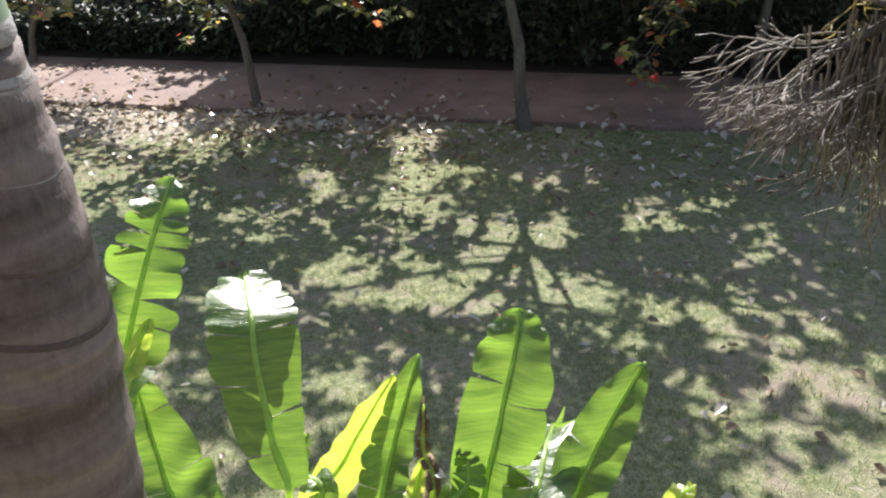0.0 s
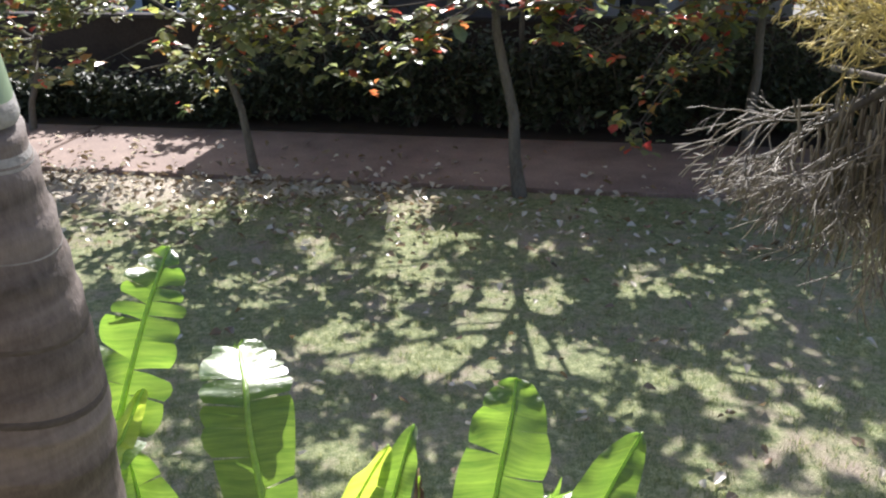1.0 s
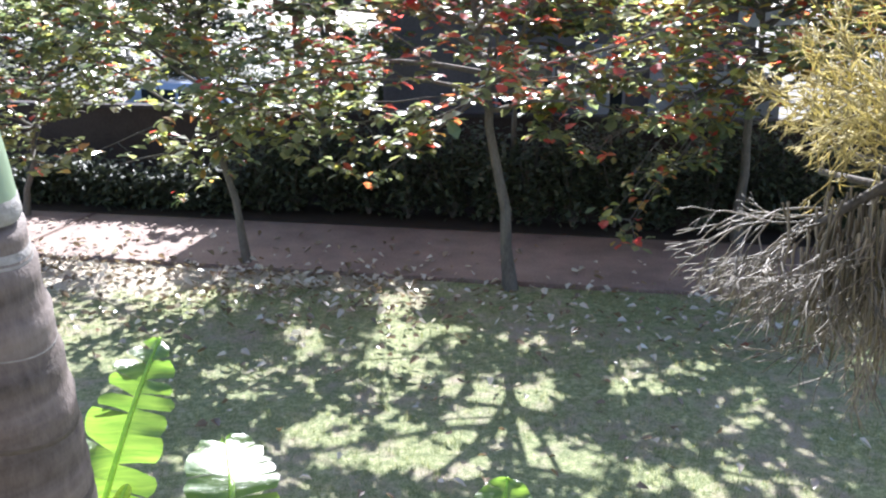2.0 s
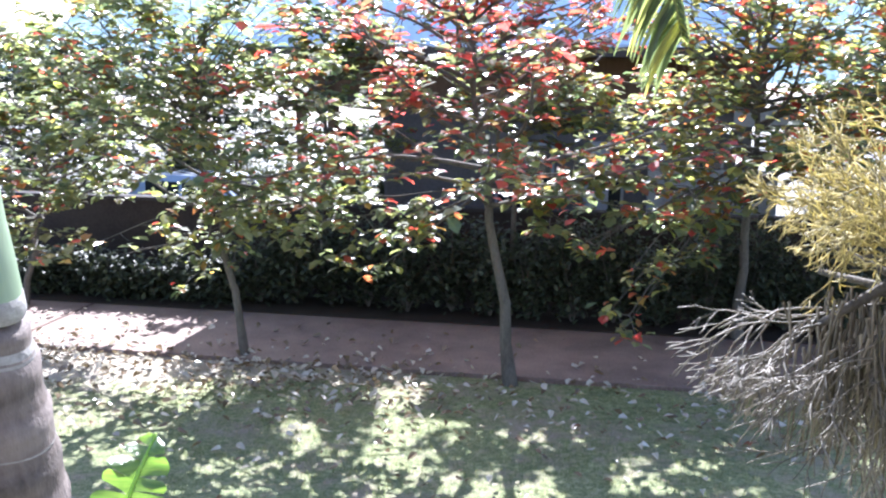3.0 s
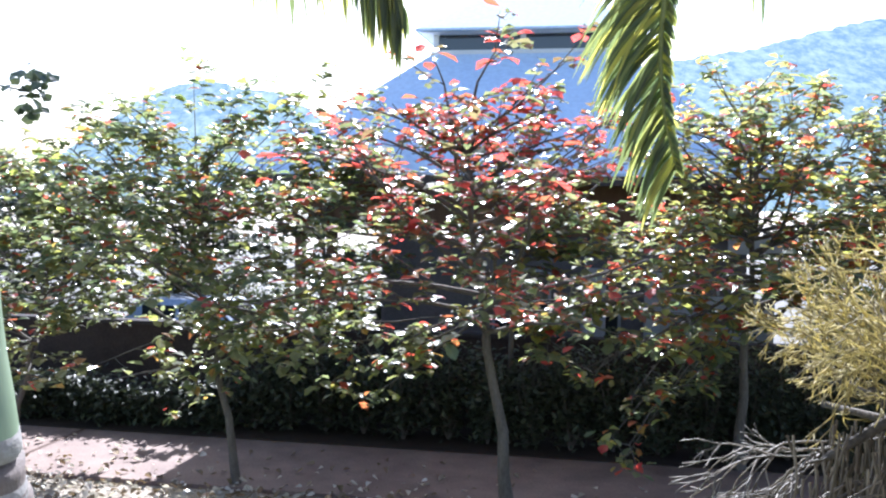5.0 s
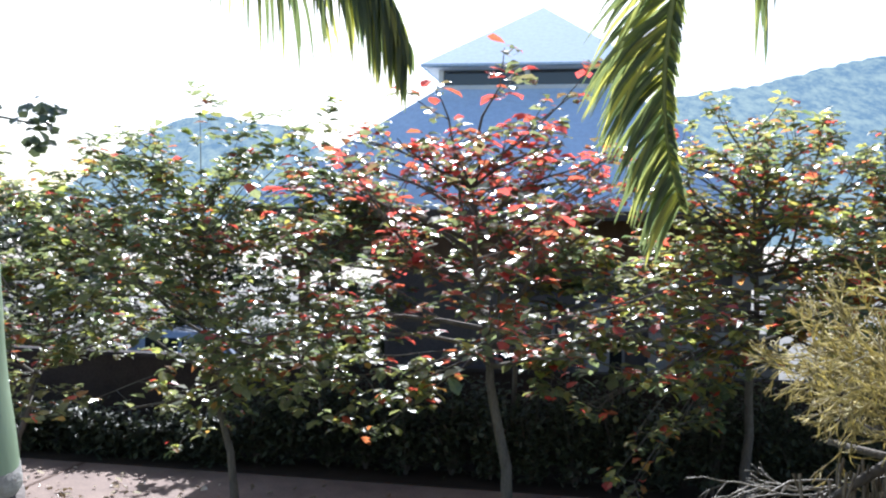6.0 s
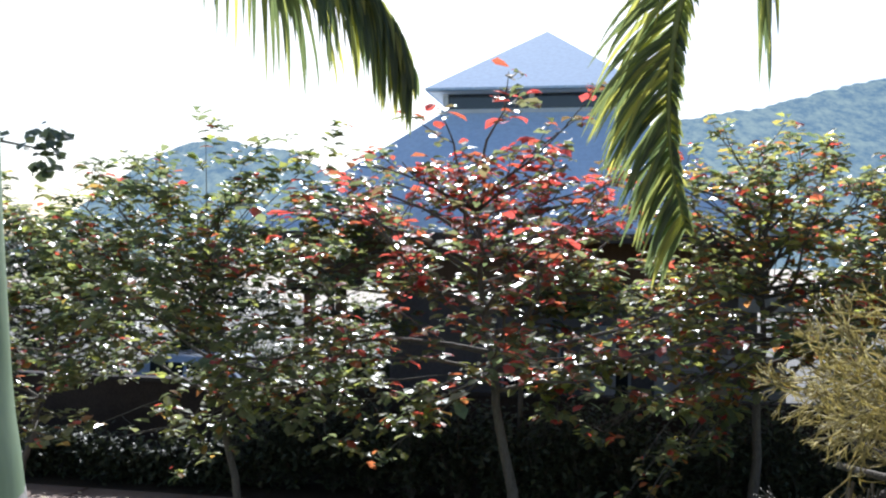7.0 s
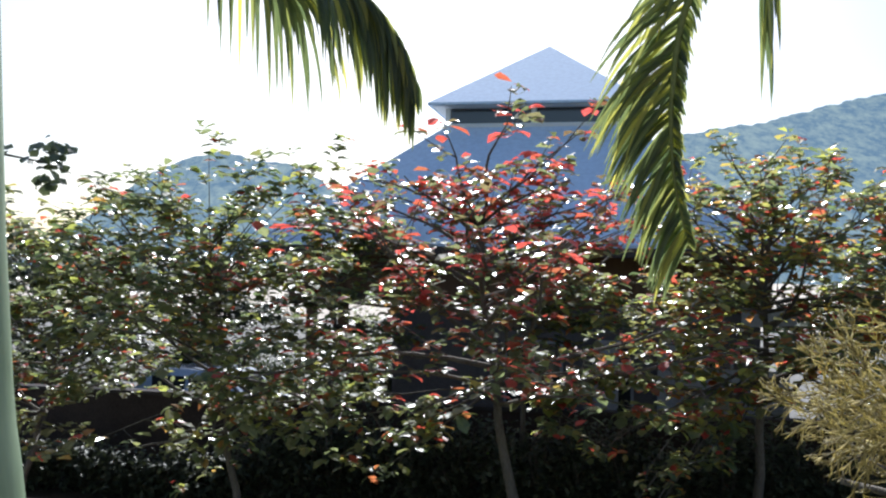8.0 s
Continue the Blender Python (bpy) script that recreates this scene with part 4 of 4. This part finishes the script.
# ------------------------------------------------------------ pencil bush beside the balcony
def pencil_bush():
    bush = thing("pencil_bush", (2.7, 3.09, 0.0), "pencil bush with yellow-green tips and grey dead twigs", "bush")
    rng = random.Random(8)
    stem, live, dead = Soup(), Soup(), Soup()
    fork = Vector((-0.45, 0.05, 2.95))
    stem.tube([Vector((0, 0, -0.05)), Vector((0.05, 0, 1.2)), Vector((-0.05, 0.03, 2.3)), fork], [0.07, 0.06, 0.05, 0.04], 9)

    def grow(soup, p, d, length, r, depth, bend, curl):
        pts = [p]
        for i in range(3):
            d = (d + Vector((rng.uniform(-1, 1), rng.uniform(-1, 1), rng.uniform(-1, 1))) * curl + Vector((0, 0, bend))).normalized()
            pts.append(pts[-1] + d * length / 3)
        soup.tube(pts, [r, r * 0.93, r * 0.86, r * 0.78], 5)
        if depth:
            for _ in range(rng.choice((2, 2, 3))):
                w = (d + Vector((rng.uniform(-1, 1), rng.uniform(-1, 1), rng.uniform(-0.8, 0.8))) * 0.55).normalized()
                grow(soup, pts[-1], w, length * rng.uniform(0.7, 0.95), r * 0.84, depth - 1, bend, curl)

    limb = [fork, Vector((-0.75, 0.05, 3.22)), Vector((-1.12, 0.05, 3.34)), Vector((-1.36, 0.03, 3.2))]
    stem.tube(limb, [0.035, 0.03, 0.024, 0.014], 7)
    for k in range(12):      # dead limbs reaching out and down over the lawn
        a = k / 11
        start = limb[1].lerp(limb[3], a) + Vector((0, rng.uniform(-0.12, 0.12), 0.06 * math.sin(3 * a)))
        d = Vector((-1.0, rng.uniform(-0.4, 0.4), rng.uniform(-0.6, 0.1)))
        grow(dead, start, d, rng.uniform(0.13, 0.17) * (1.25 - 0.25 * a), 0.0050, 5, -0.04, 0.15)
    for k in range(210):      # fine dry strands hanging in a bundle
        p = Vector((-1.14 + rng.gauss(0, 0.13), rng.uniform(-0.14, 0.14), 3.2 + rng.uniform(-0.12, 0.12)))
        q = p + Vector((rng.uniform(-0.06, 0.06), 0, -rng.uniform(0.2, 0.52)))
        dead.tube([p, p.lerp(q, 0.5) + Vector((rng.uniform(-0.03, 0.03), rng.uniform(-0.03, 0.03), 0)), q], [0.005, 0.0045, 0.003], 4)
    for k in range(120):     # live crown
        start = Vector((rng.uniform(-1.26, 0.25), rng.uniform(-0.35, 0.35), rng.uniform(3.28, 3.78)))
        stem.tube([limb[1].lerp(limb[2], rng.random()), start], [0.02, 0.012], 5)
        d = Vector((rng.uniform(-0.8, 0.6), rng.uniform(-0.5, 0.5), rng.uniform(-0.3, 0.8)))
        grow(live, start, d, rng.uniform(0.08, 0.13), 0.0048, 5, 0.0, 0.26)
    stem.object("stem", M_BARK, bush, "grey-brown stem", True)
    tagged(dead.object("dry_brush", leaf_material("dead_twig", [(0.0, (0.07, 0.056, 0.046)), (0.35, (0.17, 0.14, 0.115)), (1.0, (0.36, 0.31, 0.265))], 0.05, 0.6), bush, "grey dry twigs drooping", True), kind="stuff")
    tagged(live.object("live_brush", leaf_material("pencil_twig", [(0.0, (0.19, 0.155, 0.085)), (0.3, (0.36, 0.31, 0.165)), (0.7, (0.57, 0.50, 0.27)), (1.0, (0.72, 0.65, 0.42))], 0.42, 0.55), bush, "yellow-green pencil twigs", True), kind="stuff")


pencil_bush()

# ------------------------------------------------------------ hills
def hill(name, pts, y, depth, label):
    """A wooded ridge: its crest through a few (x, z), rough with trees, falling towards the view."""
    rng = random.Random(len(name) + int(pts[0][0]))
    bm = bmesh.new()
    n, rows = 300, 26
    vs = []
    for i in range(n + 1):
        x = pts[0][0] + (pts[-1][0] - pts[0][0]) * i / n
        z = float(np.interp(x, [p[0] for p in pts], [p[1] for p in pts]))
        row = []
        for j in range(rows + 1):
            k = j / rows
            wob = noise.noise(Vector((x * 0.03, k * 6, 1.7))) * 6 + noise.noise(Vector((x * 0.12, k * 20, 4.2))) * 4.0
            row.append(bm.verts.new((x, y - depth * (1 - k) + wob * 2, max(-1.0, z * k ** 0.8 + wob * min(1, 3 * k) * 0.8))))
        vs.append(row)
    for i in range(n):
        for j in range(rows):
            bm.faces.new((vs[i][j], vs[i + 1][j], vs[i + 1][j + 1], vs[i][j + 1]))
    return tagged(part(name, bm, M_HILL), label, "hill", kind="structure")


# bluish haze is put into the slope's colour, and it glows by itself
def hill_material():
    m, nt, b, out = nodes_of("far_slope_haze_glow")
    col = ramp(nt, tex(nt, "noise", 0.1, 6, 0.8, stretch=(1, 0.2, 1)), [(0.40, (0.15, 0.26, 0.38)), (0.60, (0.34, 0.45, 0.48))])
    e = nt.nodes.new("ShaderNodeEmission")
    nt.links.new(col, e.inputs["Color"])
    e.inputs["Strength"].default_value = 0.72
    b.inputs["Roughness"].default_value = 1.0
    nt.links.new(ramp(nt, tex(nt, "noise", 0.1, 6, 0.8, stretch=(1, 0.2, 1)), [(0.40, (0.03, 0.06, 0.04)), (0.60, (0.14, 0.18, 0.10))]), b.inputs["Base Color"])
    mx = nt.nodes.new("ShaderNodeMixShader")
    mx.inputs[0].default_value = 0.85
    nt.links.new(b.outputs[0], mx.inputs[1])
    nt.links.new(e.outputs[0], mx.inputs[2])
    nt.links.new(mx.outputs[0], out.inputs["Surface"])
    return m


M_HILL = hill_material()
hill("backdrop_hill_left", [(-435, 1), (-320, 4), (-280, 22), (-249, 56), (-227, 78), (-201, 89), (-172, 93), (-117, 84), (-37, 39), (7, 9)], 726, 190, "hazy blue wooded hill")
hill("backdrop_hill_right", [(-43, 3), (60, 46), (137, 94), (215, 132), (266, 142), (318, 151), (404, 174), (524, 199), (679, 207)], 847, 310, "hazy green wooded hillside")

# ------------------------------------------------------------ fallen leaves
rng = random.Random(77)
litter = Soup()


def fallen(x, y, z, s):
    """One dry leaf, cupped, resting on its rim at a tilt."""
    a = rng.uniform(0, 6.28)
    leaf(litter, Vector((x, y, z)), Vector((math.cos(a), math.sin(a), rng.uniform(-0.02, 0.45))), Vector((rng.uniform(-0.6, 0.6), rng.uniform(-0.6, 0.6), 1)), s, s * rng.uniform(0.55, 0.75), 0, rng.uniform(0.2, 0.8), rng.uniform(-0.3, 0.1))


for _ in range(3800):
    u, v = rng.uniform(-10, 8), rng.gauss(-2.9, 0.95)
    if v > -0.15 or (v > -2.46 and rng.random() < 0.65) or (u > 0.5 and rng.random() < 0.6):
        continue
    p = lot(u, v, 0)
    fallen(p.x, p.y, 0.05 if v > -2.46 else 0.015, rng.uniform(0.05, 0.16))
for _ in range(420):
    fallen(rng.uniform(-6, 6), rng.uniform(4.0, 11), 0.012, rng.uniform(0.06, 0.14))
for k in range(5):
    a = 1.3 * k
    leaf(litter, Vector((3.35 + 0.06 * math.cos(a), 9.62 + 0.06 * math.sin(a), 0.03 + 0.008 * k)), Vector((math.cos(a), math.sin(a), 0.35)), Vector((0.2, -0.3, 1)), 0.13, 0.08, 1, 0.35, -0.1)
tagged(litter.object("fallen_leaves", [M_LITTER, M_LEAF_RED]), "curled dry brown and red leaves on path and lawn", "leaves", kind="stuff")

# ------------------------------------------------------------ short grass
rng = random.Random(78)
turf = Soup()
for _ in range(26000):
    x, y = rng.uniform(-7, 6.5), 3.6 + 9.2 * rng.random() ** 1.3
    uv = LOT.inverted() @ Vector((x, y, 0))
    if uv.y > -2.5 or noise.noise(Vector((x * 0.9, y * 0.9, 8.0))) + rng.uniform(-0.35, 0.35) < -0.12:
        continue
    if -0.10 * x + 0.815 * y > 10.1 + rng.uniform(-0.3, 0.5):
        continue
    z = 0.05 * noise.noise(Vector((x * 0.5, y * 0.5, 3.1))) - 0.035
    for _ in range(3):
        a, h, l = rng.uniform(0, 6.28), rng.uniform(0.03, 0.08), rng.uniform(0.01, 0.05)
        c, n = math.cos(a), math.sin(a)
        bx, by = x + rng.uniform(-0.03, 0.03), y + rng.uniform(-0.03, 0.03)
        turf.add([(bx - n * 0.004, by + c * 0.004, z), (bx + n * 0.004, by - c * 0.004, z), (bx + c * l, by + n * l, z + h)], [(0, 1, 2)])
M_BLADE = leaf_material("grass_blade", [(0.0, (0.10, 0.14, 0.055)), (0.6, (0.23, 0.27, 0.12)), (1.0, (0.50, 0.47, 0.28))], 0.35, 0.5)
tagged(turf.object("grass", M_BLADE), "short sparse green and straw-coloured grass", "grass", kind="stuff")
